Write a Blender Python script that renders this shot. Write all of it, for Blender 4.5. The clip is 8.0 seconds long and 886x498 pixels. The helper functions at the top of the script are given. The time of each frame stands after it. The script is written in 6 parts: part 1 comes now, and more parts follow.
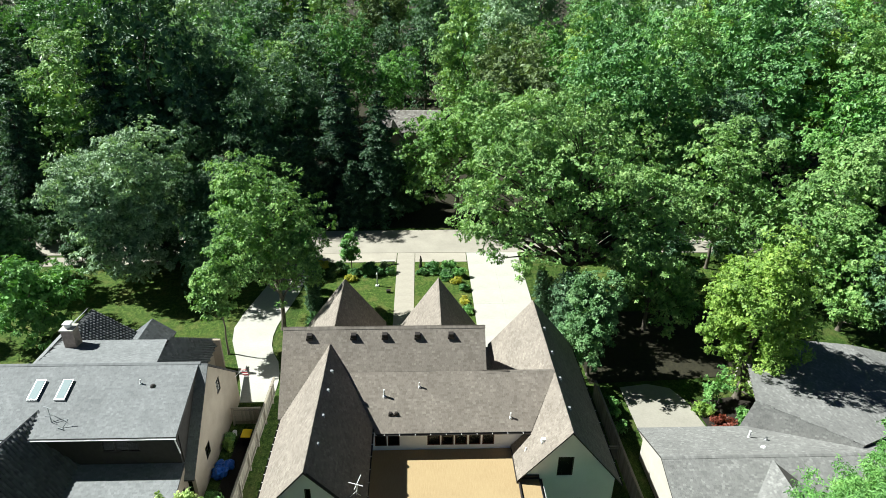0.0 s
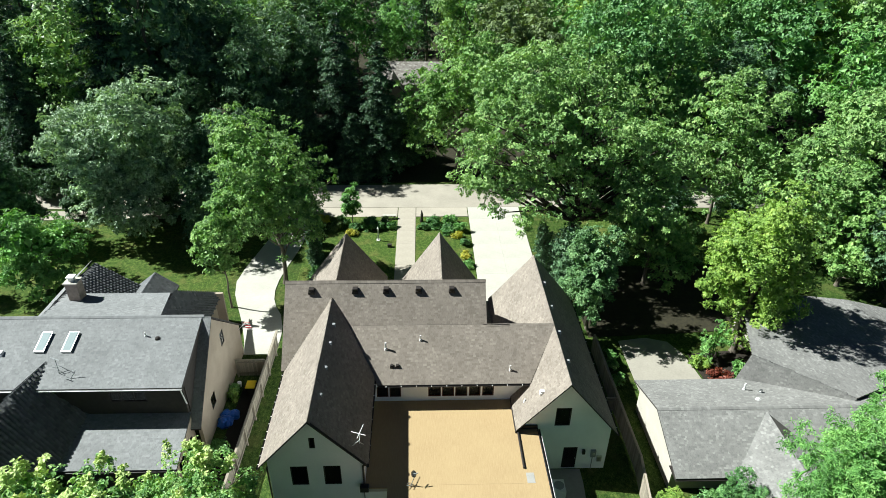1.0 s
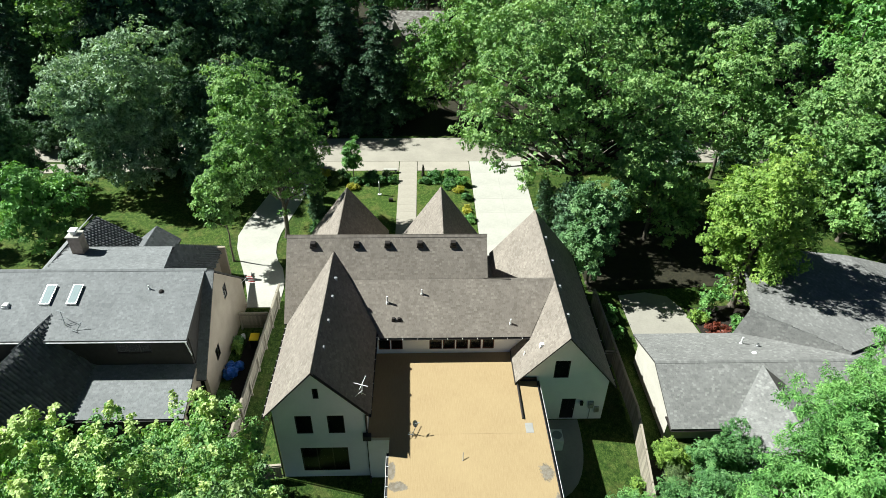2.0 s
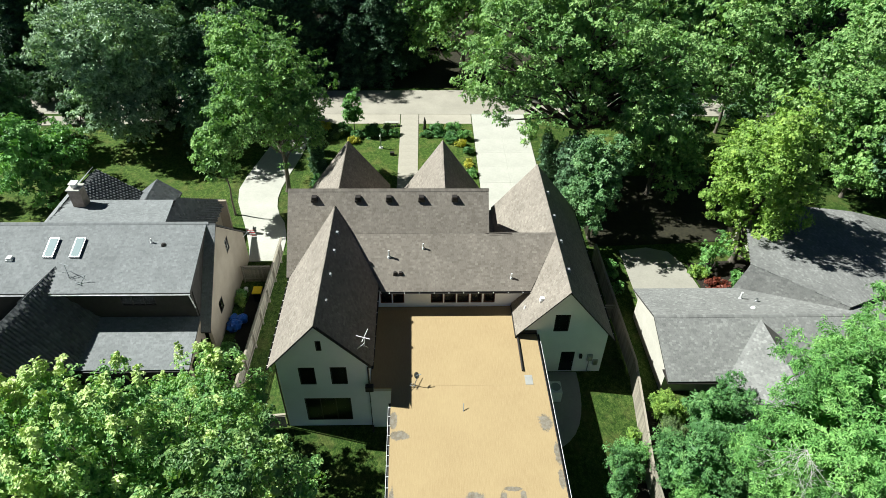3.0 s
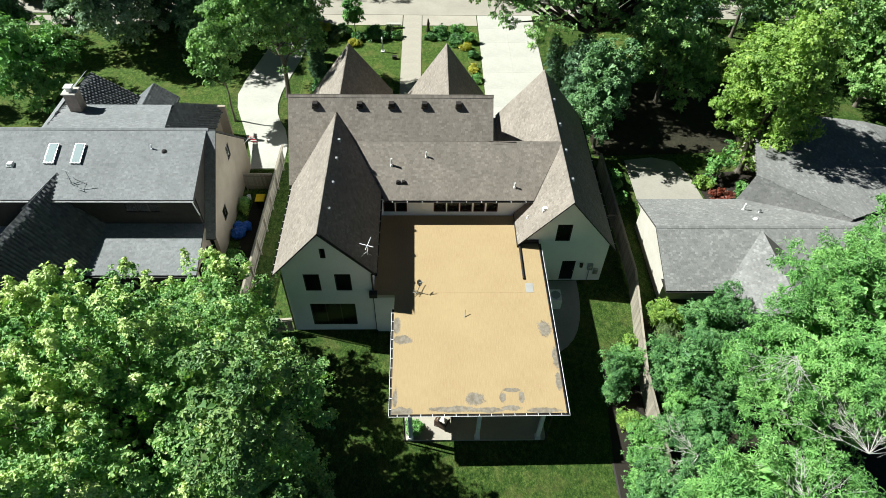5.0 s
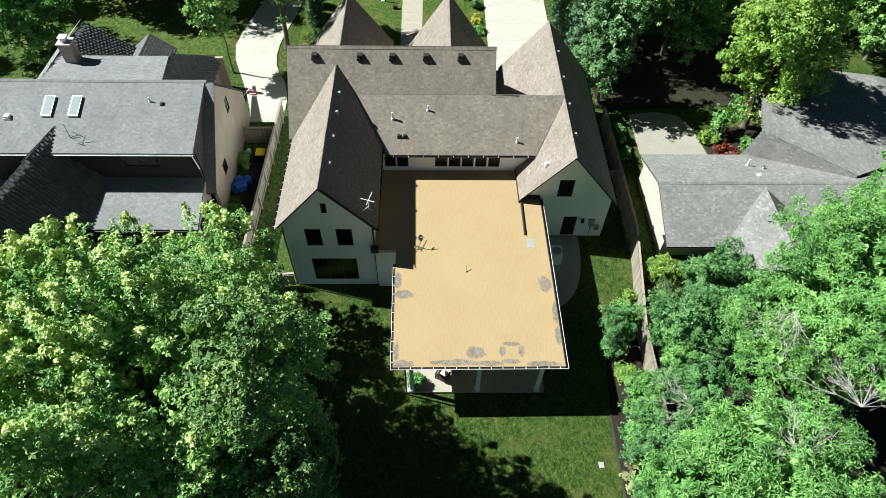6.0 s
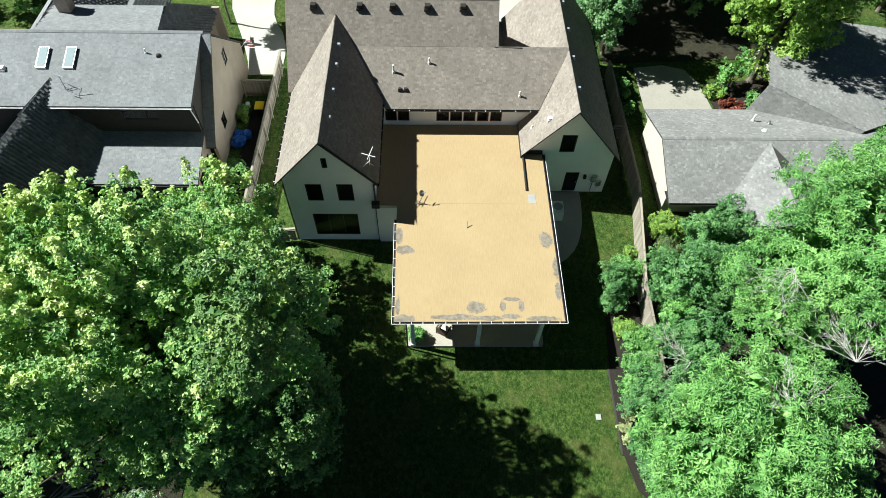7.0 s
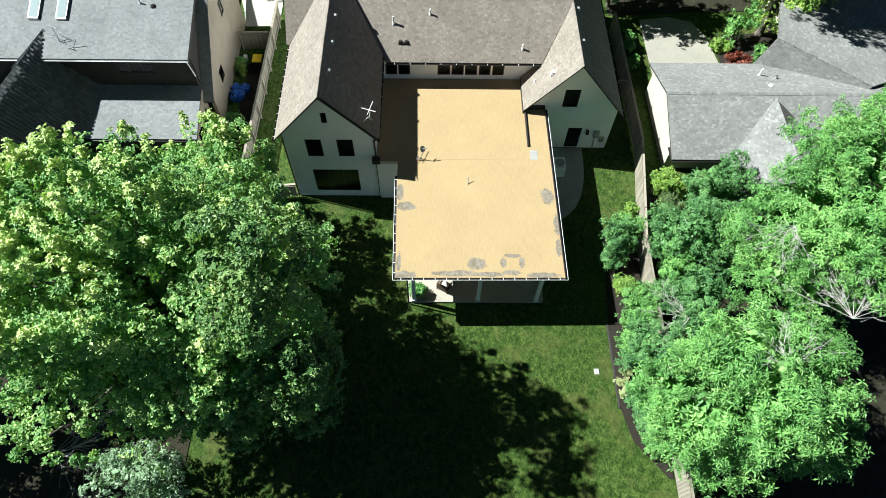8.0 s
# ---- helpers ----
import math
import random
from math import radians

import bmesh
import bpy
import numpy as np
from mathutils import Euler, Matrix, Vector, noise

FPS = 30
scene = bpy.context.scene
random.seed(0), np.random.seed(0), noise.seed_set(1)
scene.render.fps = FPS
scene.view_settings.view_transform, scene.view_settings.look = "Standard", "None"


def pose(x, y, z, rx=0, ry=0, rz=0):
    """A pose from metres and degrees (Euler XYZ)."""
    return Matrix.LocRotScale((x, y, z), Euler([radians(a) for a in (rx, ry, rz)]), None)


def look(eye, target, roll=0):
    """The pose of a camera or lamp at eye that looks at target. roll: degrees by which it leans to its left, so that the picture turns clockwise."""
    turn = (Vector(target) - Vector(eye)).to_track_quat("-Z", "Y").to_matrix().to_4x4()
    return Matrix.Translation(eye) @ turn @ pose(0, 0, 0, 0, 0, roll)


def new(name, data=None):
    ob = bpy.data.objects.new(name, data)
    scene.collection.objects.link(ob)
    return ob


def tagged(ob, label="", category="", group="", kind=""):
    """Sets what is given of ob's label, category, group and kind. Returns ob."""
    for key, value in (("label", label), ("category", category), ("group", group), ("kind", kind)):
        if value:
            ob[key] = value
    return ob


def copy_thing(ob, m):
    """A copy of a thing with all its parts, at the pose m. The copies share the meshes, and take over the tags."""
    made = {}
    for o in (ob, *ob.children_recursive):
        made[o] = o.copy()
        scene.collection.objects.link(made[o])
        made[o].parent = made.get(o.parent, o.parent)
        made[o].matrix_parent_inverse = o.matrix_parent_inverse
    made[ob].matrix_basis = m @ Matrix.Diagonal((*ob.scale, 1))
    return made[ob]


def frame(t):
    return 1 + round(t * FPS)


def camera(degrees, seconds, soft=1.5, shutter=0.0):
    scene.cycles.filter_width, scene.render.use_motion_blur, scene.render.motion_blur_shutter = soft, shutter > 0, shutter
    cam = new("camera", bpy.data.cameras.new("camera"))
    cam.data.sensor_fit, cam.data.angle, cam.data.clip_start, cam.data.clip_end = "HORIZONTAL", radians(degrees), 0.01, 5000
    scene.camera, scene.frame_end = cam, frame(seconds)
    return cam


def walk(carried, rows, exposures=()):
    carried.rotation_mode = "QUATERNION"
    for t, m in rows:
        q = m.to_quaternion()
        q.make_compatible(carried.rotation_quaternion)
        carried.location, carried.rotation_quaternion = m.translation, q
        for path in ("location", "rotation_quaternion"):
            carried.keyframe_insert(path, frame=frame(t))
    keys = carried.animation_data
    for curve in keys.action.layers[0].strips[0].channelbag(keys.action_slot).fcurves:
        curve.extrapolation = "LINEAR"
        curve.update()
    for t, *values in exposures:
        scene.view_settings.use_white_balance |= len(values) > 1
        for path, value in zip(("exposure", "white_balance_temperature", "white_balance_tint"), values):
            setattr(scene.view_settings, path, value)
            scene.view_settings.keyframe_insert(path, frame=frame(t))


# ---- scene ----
# A camera drone that hovers behind the house and tilts down. Rows: seconds, yaw, pitch, roll in degrees.
cam = camera(70.81, 8.0, soft=0.5)
EYE = 35.0
ROWS = [
    (0, -2.228, -26.884, 0.635),
    (0.5, -2.206, -28.967, 0.695),
    (1, -2.176, -31.052, 0.756),
    (1.5, -2.141, -33.145, 0.820),
    (3, -2.019, -39.422, 1.030),
    (3.5, -1.979, -41.526, 1.107),
    (4, -1.943, -43.624, 1.187),
    (4.5, -1.912, -45.703, 1.271),
    (6, -1.872, -51.889, 1.549),
    (6.5, -1.881, -53.919, 1.651),
    (7, -1.906, -55.965, 1.758),
    (7.5, -1.947, -57.958, 1.870),
    (8, -2.007, -59.974, 1.988),
]
walk(cam, [(t, pose(0, 0, EYE, 0, 0, yaw) @ pose(0, 0, 0, 90 + pitch) @ pose(0, 0, 0, 0, 0, roll)) for t, yaw, pitch, roll in ROWS],
     exposures=[(0.0, 1.13, 6000, 1), (3.0, 1.0, 6000, 0), (5.5, 1.02, 6000, 1), (6.5, 1.08, 5980, 0), (8.0, 1.24, 5850, 0)])

# ---- sun and sky ----
TO_SUN = Vector((-0.845, 0.225, 0.915)).normalized()
sun_data = bpy.data.lights.new("sun", "SUN")
sun_data.energy, sun_data.angle, sun_data.color = 5.0, radians(0.53), (1.0, 0.955, 0.88)
sun = new("sun", sun_data)
sun.matrix_world = look(TO_SUN * 120, (0, 0, 0))
world = bpy.data.worlds.new("sky")
world.use_nodes = True
scene.world = world
sky = world.node_tree.nodes.new("ShaderNodeTexSky")
sky.sky_type, sky.sun_disc = "NISHITA", False
sky.air_density, sky.dust_density, sky.ozone_density = 0.16, 0.03, 1.0
sky.sun_elevation = math.asin(TO_SUN.z)
sky.sun_rotation = math.atan2(TO_SUN.x, TO_SUN.y) % (2 * math.pi)
back = world.node_tree.nodes["Background"]
back.inputs["Strength"].default_value = 0.05
world.node_tree.links.new(sky.outputs["Color"], back.inputs["Color"])


# ---- materials ----
class Nodes:
    """A short way to write a node material."""

    def __init__(self, name):
        self.mat = bpy.data.materials.new(name)
        self.mat.use_nodes = True
        self.tree = self.mat.node_tree
        self.bsdf = self.tree.nodes["Principled BSDF"]
        self.out = self.tree.nodes["Material Output"]
        self.coords = self.tree.nodes.new("ShaderNodeTexCoord").outputs["Object"]

    def add(self, kind, **inputs):
        node = self.tree.nodes.new(kind)
        for key, value in inputs.items():
            self.put(node.inputs[key.replace("_", " ")], value)
        return node

    def put(self, socket, value):
        if isinstance(value, bpy.types.NodeSocket):
            self.tree.links.new(value, socket)
        else:
            socket.default_value = value

    def noise(self, scale, detail=4.0, rough=0.6, stretch=None, coords=None):
        co = coords or self.coords
        if stretch:
            m = self.add("ShaderNodeMapping", Scale=stretch)
            self.put(m.inputs["Vector"], co)
            co = m.outputs["Vector"]
        return self.add("ShaderNodeTexNoise", Vector=co, Scale=scale, Detail=detail, Roughness=rough).outputs["Fac"]

    def ramp(self, fac, *stops):
        node = self.add("ShaderNodeValToRGB", Fac=fac)
        els = node.color_ramp.elements
        while len(els) < len(stops):
            els.new(0.5)
        for el, (pos, col) in zip(els, stops):
            el.position = pos
            el.color = (*col, 1) if len(col) == 3 else col
        return node.outputs["Color"]

    def grey(self, fac, lo, hi, a=0.0, b=1.0):
        node = self.add("ShaderNodeMapRange", Value=fac)
        for key, v in (("From Min", lo), ("From Max", hi), ("To Min", a), ("To Max", b)):
            node.inputs[key].default_value = v
        return node.outputs["Result"]

    def mix(self, fac, a, b, mode="MIX"):
        node = self.tree.nodes.new("ShaderNodeMix")
        node.data_type, node.blend_type = "RGBA", mode
        self.put(node.inputs["Factor"], fac)
        for socket, v in ((node.inputs[6], a), (node.inputs[7], b)):
            self.put(socket, (*v, 1) if isinstance(v, tuple) and len(v) == 3 else v)
        return node.outputs[2]

    def maths(self, op, a, b=0.0):
        node = self.tree.nodes.new("ShaderNodeMath")
        node.operation = op
        self.put(node.inputs[0], a)
        self.put(node.inputs[1], b)
        return node.outputs[0]

    def bump(self, height, strength=0.3, distance=0.02):
        node = self.add("ShaderNodeBump", Height=height, Strength=strength, Distance=distance)
        self.put(self.bsdf.inputs["Normal"], node.outputs["Normal"])

    def done(self, colour, rough=0.8, metal=0.0, spec=0.3):
        self.put(self.bsdf.inputs["Base Color"], (*colour, 1) if isinstance(colour, tuple) and len(colour) == 3 else colour)
        self.put(self.bsdf.inputs["Roughness"], rough)
        self.put(self.bsdf.inputs["Metallic"], metal)
        self.put(self.bsdf.inputs["Specular IOR Level"], spec)
        return self.mat


def plain(name, colour, rough=0.6, metal=0.0, vary=0.12, scale=3.0, spec=0.3):
    """A painted or plain surface with slight wear at two scales."""
    n = Nodes(name)
    big, fine = n.noise(scale), n.noise(scale * 14)
    tone = n.maths("ADD", n.grey(big, 0.3, 0.7, 1 - vary, 1 + vary * 0.4), n.grey(fine, 0.3, 0.7, -vary / 3, vary / 3))
    n.bump(fine, 0.1, 0.005)
    return n.done(n.mix(1.0, colour, tone, "MULTIPLY"), rough, metal, spec)


def shingle_material(name, dark, mid, pale, patch=0.22):
    """Asphalt shingles: a tone for each tab, granules, and weather streaks."""
    n = Nodes(name)
    tab = n.add("ShaderNodeNewGeometry").outputs["Random Per Island"]
    base = n.ramp(tab, (0.0, dark), (0.45, mid), (0.8, mid), (1.0, pale))
    streak = n.noise(0.5, 5.0, 0.65)
    grain = n.noise(70.0, 2.0)
    tone = n.maths("MULTIPLY", n.grey(streak, 0.3, 0.7, 1 - patch, 1 + patch * 0.5), n.grey(grain, 0.25, 0.75, 0.75, 1.25))
    n.bump(grain, 0.3, 0.003)
    return n.done(n.mix(1.0, base, tone, "MULTIPLY"), 0.9, 0.0, 0.2)


def leaf_material(name, dark, mid, pale, through_light=0.14, gloss=0.35):
    """Leaves: a tone for each leaf, each spray and each bough, and light coming through."""
    n = Nodes(name)
    one = n.add("ShaderNodeNewGeometry").outputs["Random Per Island"]
    bough, spray = n.noise(0.4, 3.0), n.noise(1.7, 2.0)
    fac = n.maths("ADD", n.maths("MULTIPLY", one, 0.34), n.grey(bough, 0.34, 0.66, 0.0, 0.38))
    fac = n.maths("ADD", fac, n.grey(spray, 0.34, 0.66, 0.0, 0.28))
    colour = n.ramp(fac, (0.12, dark), (0.45, mid), (0.85, pale))
    n.done(colour, 0.5, 0.0, gloss)
    trans = n.add("ShaderNodeBsdfTranslucent", Color=n.mix(1.0, colour, (1.4, 1.5, 0.5), "MULTIPLY"))
    mixed = n.add("ShaderNodeMixShader", Fac=through_light)
    n.tree.links.new(n.bsdf.outputs[0], mixed.inputs[1])
    n.tree.links.new(trans.outputs[0], mixed.inputs[2])
    n.tree.links.new(mixed.outputs[0], n.out.inputs["Surface"])
    return n.mat


def bark_material(name, colour):
    n = Nodes(name)
    ridges = n.noise(9.0, 6.0, 0.7, (1, 1, 0.18))
    blot = n.noise(1.5)
    n.bump(ridges, 0.9, 0.03)
    return n.done(n.mix(n.grey(ridges, 0.3, 0.7), tuple(c * 0.45 for c in colour), tuple(c * (1.15) for c in colour)), 0.95)


def concrete_material(name, colour):
    n = Nodes(name)
    blot, fine, grit = n.noise(0.35, 5.0, 0.65), n.noise(6.0, 5.0), n.noise(60.0, 2.0)
    tone = n.maths("MULTIPLY", n.grey(blot, 0.3, 0.7, 0.84, 1.05), n.grey(fine, 0.3, 0.7, 0.92, 1.05))
    n.bump(grit, 0.3, 0.004)
    return n.done(n.mix(1.0, colour, tone, "MULTIPLY"), 0.85)


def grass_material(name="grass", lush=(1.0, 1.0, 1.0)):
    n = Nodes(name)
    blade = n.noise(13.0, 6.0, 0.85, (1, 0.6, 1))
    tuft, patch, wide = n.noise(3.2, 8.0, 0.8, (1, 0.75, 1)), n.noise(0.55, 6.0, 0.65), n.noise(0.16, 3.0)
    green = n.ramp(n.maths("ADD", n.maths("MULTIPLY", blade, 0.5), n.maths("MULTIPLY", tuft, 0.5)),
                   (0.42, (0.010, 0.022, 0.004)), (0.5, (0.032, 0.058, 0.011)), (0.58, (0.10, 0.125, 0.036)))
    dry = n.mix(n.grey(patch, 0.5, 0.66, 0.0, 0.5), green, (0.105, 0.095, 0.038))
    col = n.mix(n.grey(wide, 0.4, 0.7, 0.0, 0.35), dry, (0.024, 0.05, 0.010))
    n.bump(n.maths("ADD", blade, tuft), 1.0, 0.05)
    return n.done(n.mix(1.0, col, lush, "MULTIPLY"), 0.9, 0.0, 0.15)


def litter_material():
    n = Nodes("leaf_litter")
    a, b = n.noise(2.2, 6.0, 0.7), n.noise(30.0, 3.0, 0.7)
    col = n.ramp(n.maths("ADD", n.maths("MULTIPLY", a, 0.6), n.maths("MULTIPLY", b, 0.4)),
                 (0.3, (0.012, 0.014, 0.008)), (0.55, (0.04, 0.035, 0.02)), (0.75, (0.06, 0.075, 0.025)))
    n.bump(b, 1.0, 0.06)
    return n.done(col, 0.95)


def mulch_material():
    n = Nodes("mulch")
    b, a = n.noise(34.0, 4.0, 0.75), n.noise(1.6, 4.0)
    n.bump(b, 1.0, 0.05)
    return n.done(n.mix(n.grey(a, 0.35, 0.7), n.ramp(b, (0.3, (0.01, 0.009, 0.007)), (0.7, (0.05, 0.038, 0.028))), (0.03, 0.026, 0.02)), 0.95)


def flat_roof_material():
    """Tan mineral felt with rubbed streaks and grey bare spots along its edges."""
    n = Nodes("tan_roof_felt")
    streak = n.noise(3.2, 5.0, 0.7, (6.0, 0.55, 1.0))
    fine = n.noise(55.0, 3.0, 0.7, (1.0, 0.35, 1.0))
    wide = n.noise(0.4, 4.0)
    tan = n.ramp(n.maths("ADD", n.maths("MULTIPLY", streak, 0.6), n.maths("MULTIPLY", fine, 0.4)),
                 (0.3, (0.29, 0.20, 0.105)), (0.5, (0.36, 0.262, 0.14)), (0.72, (0.44, 0.335, 0.185)))
    tan = n.mix(n.grey(wide, 0.35, 0.7, 0.0, 0.4), tan, (0.43, 0.325, 0.175))
    rag = n.maths("MULTIPLY", n.maths("SUBTRACT", n.noise(2.6, 6.0, 0.7), 0.5), 1.5)
    spots = None
    for x, y, rx, ry in ((-1.6, 20.8, 0.75, 0.4), (-1.95, 21.9, 0.3, 0.8), (2.55, 16.9, 0.72, 0.5), (6.95, 21.6, 0.5, 0.75), (7.35, 19.5, 0.25, 1.0), (6.3, 16.2, 1.2, 0.22),
                         (1.2, 16.3, 1.5, 0.25), (7.3, 18.0, 0.22, 0.7), (4.05, 17.0, 0.26, 0.5), (4.6, 17.45, 0.6, 0.18), (5.1, 17.0, 0.22, 0.45), (4.5, 16.35, 0.8, 0.22), (-1.9, 17.0, 0.2, 0.8), (-1.5, 16.2, 0.9, 0.3), (3.2, 16.25, 1.4, 0.2)):
        m = n.add("ShaderNodeMapping", Location=(-x / rx, -y / ry, 0), Scale=(1 / rx, 1 / ry, 0))
        n.put(m.inputs["Vector"], n.coords)
        ln = n.tree.nodes.new("ShaderNodeVectorMath")
        ln.operation = "LENGTH"
        n.put(ln.inputs[0], m.outputs["Vector"])
        d = n.maths("SUBTRACT", 1.0, ln.outputs["Value"])
        spots = d if spots is None else n.maths("MAXIMUM", spots, d)
    mask = n.grey(n.maths("ADD", spots, rag), 0.16, 0.36, 0.0, 0.88)
    grey = n.ramp(n.noise(5.0, 5.0), (0.35, (0.13, 0.11, 0.085)), (0.65, (0.235, 0.215, 0.185)))
    n.bump(n.maths("ADD", streak, fine), 0.35, 0.02)
    return n.done(n.mix(mask, tan, grey), 0.9)


def glass_material():
    n = Nodes("window_glass")
    n.done((0.75, 0.8, 0.8), 0.03, 0.0, 0.5)
    n.bsdf.inputs["Transmission Weight"].default_value = 1.0
    n.bsdf.inputs["IOR"].default_value = 1.18
    return n.mat


WHITE_WALL = plain("white_stucco", (0.86, 0.87, 0.90), 0.85, vary=0.05, scale=0.8)
CREAM_WALL = plain("cream_stucco", (0.50, 0.47, 0.41), 0.85, vary=0.12, scale=0.7)
TAN_WALL = plain("tan_stucco", (0.37, 0.31, 0.24), 0.88, vary=0.16, scale=0.7)
WHITE_TRIM = plain("white_trim", (0.78, 0.78, 0.75), 0.5)
DARK_TRIM = plain("dark_bronze_trim", (0.035, 0.030, 0.028), 0.45)
RUST_TRIM = plain("red_brown_trim", (0.085, 0.035, 0.027), 0.5)
BLACK = plain("black_paint", (0.015, 0.015, 0.016), 0.5)
GALV = plain("galvanised_metal", (0.55, 0.56, 0.57), 0.35, 0.9)
WHITE_METAL = plain("white_metal", (0.8, 0.8, 0.79), 0.4)
GREY_METAL = plain("grey_metal", (0.33, 0.35, 0.36), 0.5, 0.2)
# Shade of eaves and porch is put into this brown.
SHADE_BROWN = plain("shade_darkened_brown", (0.05, 0.045, 0.04), 0.9, vary=0.2)
DECK = plain("roof_deck", (0.07, 0.065, 0.06), 0.9)
FELT = flat_roof_material()
FASCIA = plain("pale_fascia", (0.55, 0.52, 0.46), 0.6)
GLASS = glass_material()
BROWN_SHINGLE = shingle_material("brown_shingles", (0.20, 0.172, 0.146), (0.25, 0.217, 0.186), (0.298, 0.262, 0.226), 0.15)
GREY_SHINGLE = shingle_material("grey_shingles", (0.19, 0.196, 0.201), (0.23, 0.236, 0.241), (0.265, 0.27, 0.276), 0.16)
PALE_SHINGLE = shingle_material("pale_grey_shingles", (0.182, 0.179, 0.174), (0.226, 0.222, 0.215), (0.297, 0.292, 0.281), 0.18)
SCALLOP = shingle_material("scalloped_grey_shingles", (0.11, 0.115, 0.12), (0.15, 0.156, 0.163), (0.205, 0.21, 0.218), 0.15)
SHAKE = shingle_material("weathered_shakes", (0.16, 0.14, 0.125), (0.27, 0.25, 0.23), (0.4, 0.38, 0.35))
CONCRETE = concrete_material("concrete", (0.47, 0.45, 0.40))
PAVING = concrete_material("walk_paving", (0.40, 0.36, 0.30))
ROAD = concrete_material("worn_road", (0.355, 0.322, 0.27))
SIDE_CONCRETE = concrete_material("grey_concrete", (0.335, 0.31, 0.265))
PATIO = concrete_material("patio_slab", (0.36, 0.35, 0.33))
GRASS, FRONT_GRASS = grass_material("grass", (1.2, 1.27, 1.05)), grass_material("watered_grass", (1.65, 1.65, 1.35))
LITTER, MULCH = litter_material(), mulch_material()


def wood_material(name, colour):
    n = Nodes(name)
    r = n.add("ShaderNodeObjectInfo").outputs["Random"]
    g = n.noise(6.0, 6.0, 0.7, (8, 8, 0.6))
    tone = n.maths("MULTIPLY", n.grey(r, 0, 1, 0.75, 1.15), n.grey(g, 0.3, 0.7, 0.75, 1.15))
    n.bump(g, 0.5, 0.01)
    return n.done(n.mix(1.0, colour, tone, "MULTIPLY"), 0.9)


FENCE_WOOD = wood_material("weathered_fence_wood", (0.33, 0.29, 0.23))
BARK = bark_material("grey_bark", (0.17, 0.145, 0.115))
DARK_BARK = bark_material("dark_bark", (0.085, 0.07, 0.055))
PALE_BARK = bark_material("pale_dead_wood", (0.6, 0.57, 0.52))
# Greyed, lightened leaf tone: slight distance haze is put into it.
LEAF_MAPLE = leaf_material("hazed_maple_leaves", (0.055, 0.125, 0.032), (0.185, 0.335, 0.10), (0.40, 0.55, 0.20))
LEAF_GOLD = leaf_material("golden_maple_leaves", (0.055, 0.14, 0.042), (0.19, 0.365, 0.112), (0.50, 0.64, 0.235), 0.2)
# Paler young leaves; their tone also holds the crown's sunlit side.
LEAF_YOUNG = leaf_material("young_sunlit_maple_leaves", (0.32, 0.46, 0.15), (0.50, 0.63, 0.235), (0.68, 0.73, 0.36))
LEAF_LIME = leaf_material("yellow_green_leaves", (0.08, 0.155, 0.03), (0.215, 0.35, 0.068), (0.42, 0.55, 0.125), 0.22)
LEAF_ASH = leaf_material("ash_leaves", (0.045, 0.125, 0.030), (0.15, 0.33, 0.085), (0.33, 0.55, 0.17), 0.16)
LEAF_SILVER = leaf_material("silvery_leaves", (0.055, 0.105, 0.055), (0.24, 0.355, 0.205), (0.54, 0.69, 0.48))
LEAF_DARK = leaf_material("dark_green_leaves", (0.025, 0.064, 0.031), (0.076, 0.155, 0.072), (0.185, 0.305, 0.155), 0.12)
NEEDLE = leaf_material("spruce_needles", (0.016, 0.044, 0.026), (0.048, 0.106, 0.055), (0.115, 0.205, 0.10), 0.1)
LEAF_SHRUB = leaf_material("shrub_leaves", (0.035, 0.10, 0.032), (0.11, 0.25, 0.08), (0.26, 0.45, 0.16), 0.16)
LEAF_GREY = leaf_material("grey_green_leaves", (0.04, 0.10, 0.036), (0.12, 0.24, 0.09), (0.27, 0.42, 0.19))
# Darker copy of the golden maple leaves, with crown shade in its colour.
LEAF_SHADE = leaf_material("maple_leaves_with_shade", (0.03, 0.075, 0.02), (0.098, 0.20, 0.056), (0.30, 0.41, 0.135))
LEAF_MID = leaf_material("mid_green_leaves", (0.047, 0.115, 0.028), (0.158, 0.305, 0.078), (0.36, 0.53, 0.165))
LEAF_OLIVE = leaf_material("olive_leaves", (0.05, 0.08, 0.03), (0.13, 0.19, 0.07), (0.25, 0.32, 0.13))
YELLOW_BLOOM = leaf_material("yellow_blooms", (0.14, 0.20, 0.03), (0.42, 0.40, 0.05), (0.7, 0.62, 0.09), 0.2)
RED_LEAF = leaf_material("rust_red_leaves", (0.09, 0.02, 0.012), (0.2, 0.05, 0.03), (0.3, 0.09, 0.05), 0.2)
PALE_BLOOM = leaf_material("pale_green_blooms", (0.25, 0.28, 0.12), (0.42, 0.45, 0.22), (0.6, 0.62, 0.4), 0.2)
BLUE_TARP = plain("blue_plastic", (0.02, 0.09, 0.38), 0.35)
YELLOW_PLASTIC = plain("yellow_plastic", (0.72, 0.52, 0.02), 0.4)
RED_CLOTH = plain("red_cloth", (0.42, 0.03, 0.04), 0.8)
SKYLIGHT = plain("skylight_glazing", (0.30, 0.36, 0.37), 0.12, 0.0, 0.05, spec=0.6)
BRICK = plain("chimney_stone", (0.36, 0.30, 0.26), 0.9, vary=0.3, scale=4)


# ---- mesh helpers ----
def part(name, bm, material, parent, label="", kind=""):
    """Links a bmesh as one mesh object under a thing, a part or nothing."""
    data = bpy.data.meshes.new(name)
    bm.normal_update()
    bm.to_mesh(data)
    bm.free()
    data.materials.append(material)
    ob = new(name, data)
    if parent:
        ob.parent = parent
    return tagged(ob, label, kind=kind)


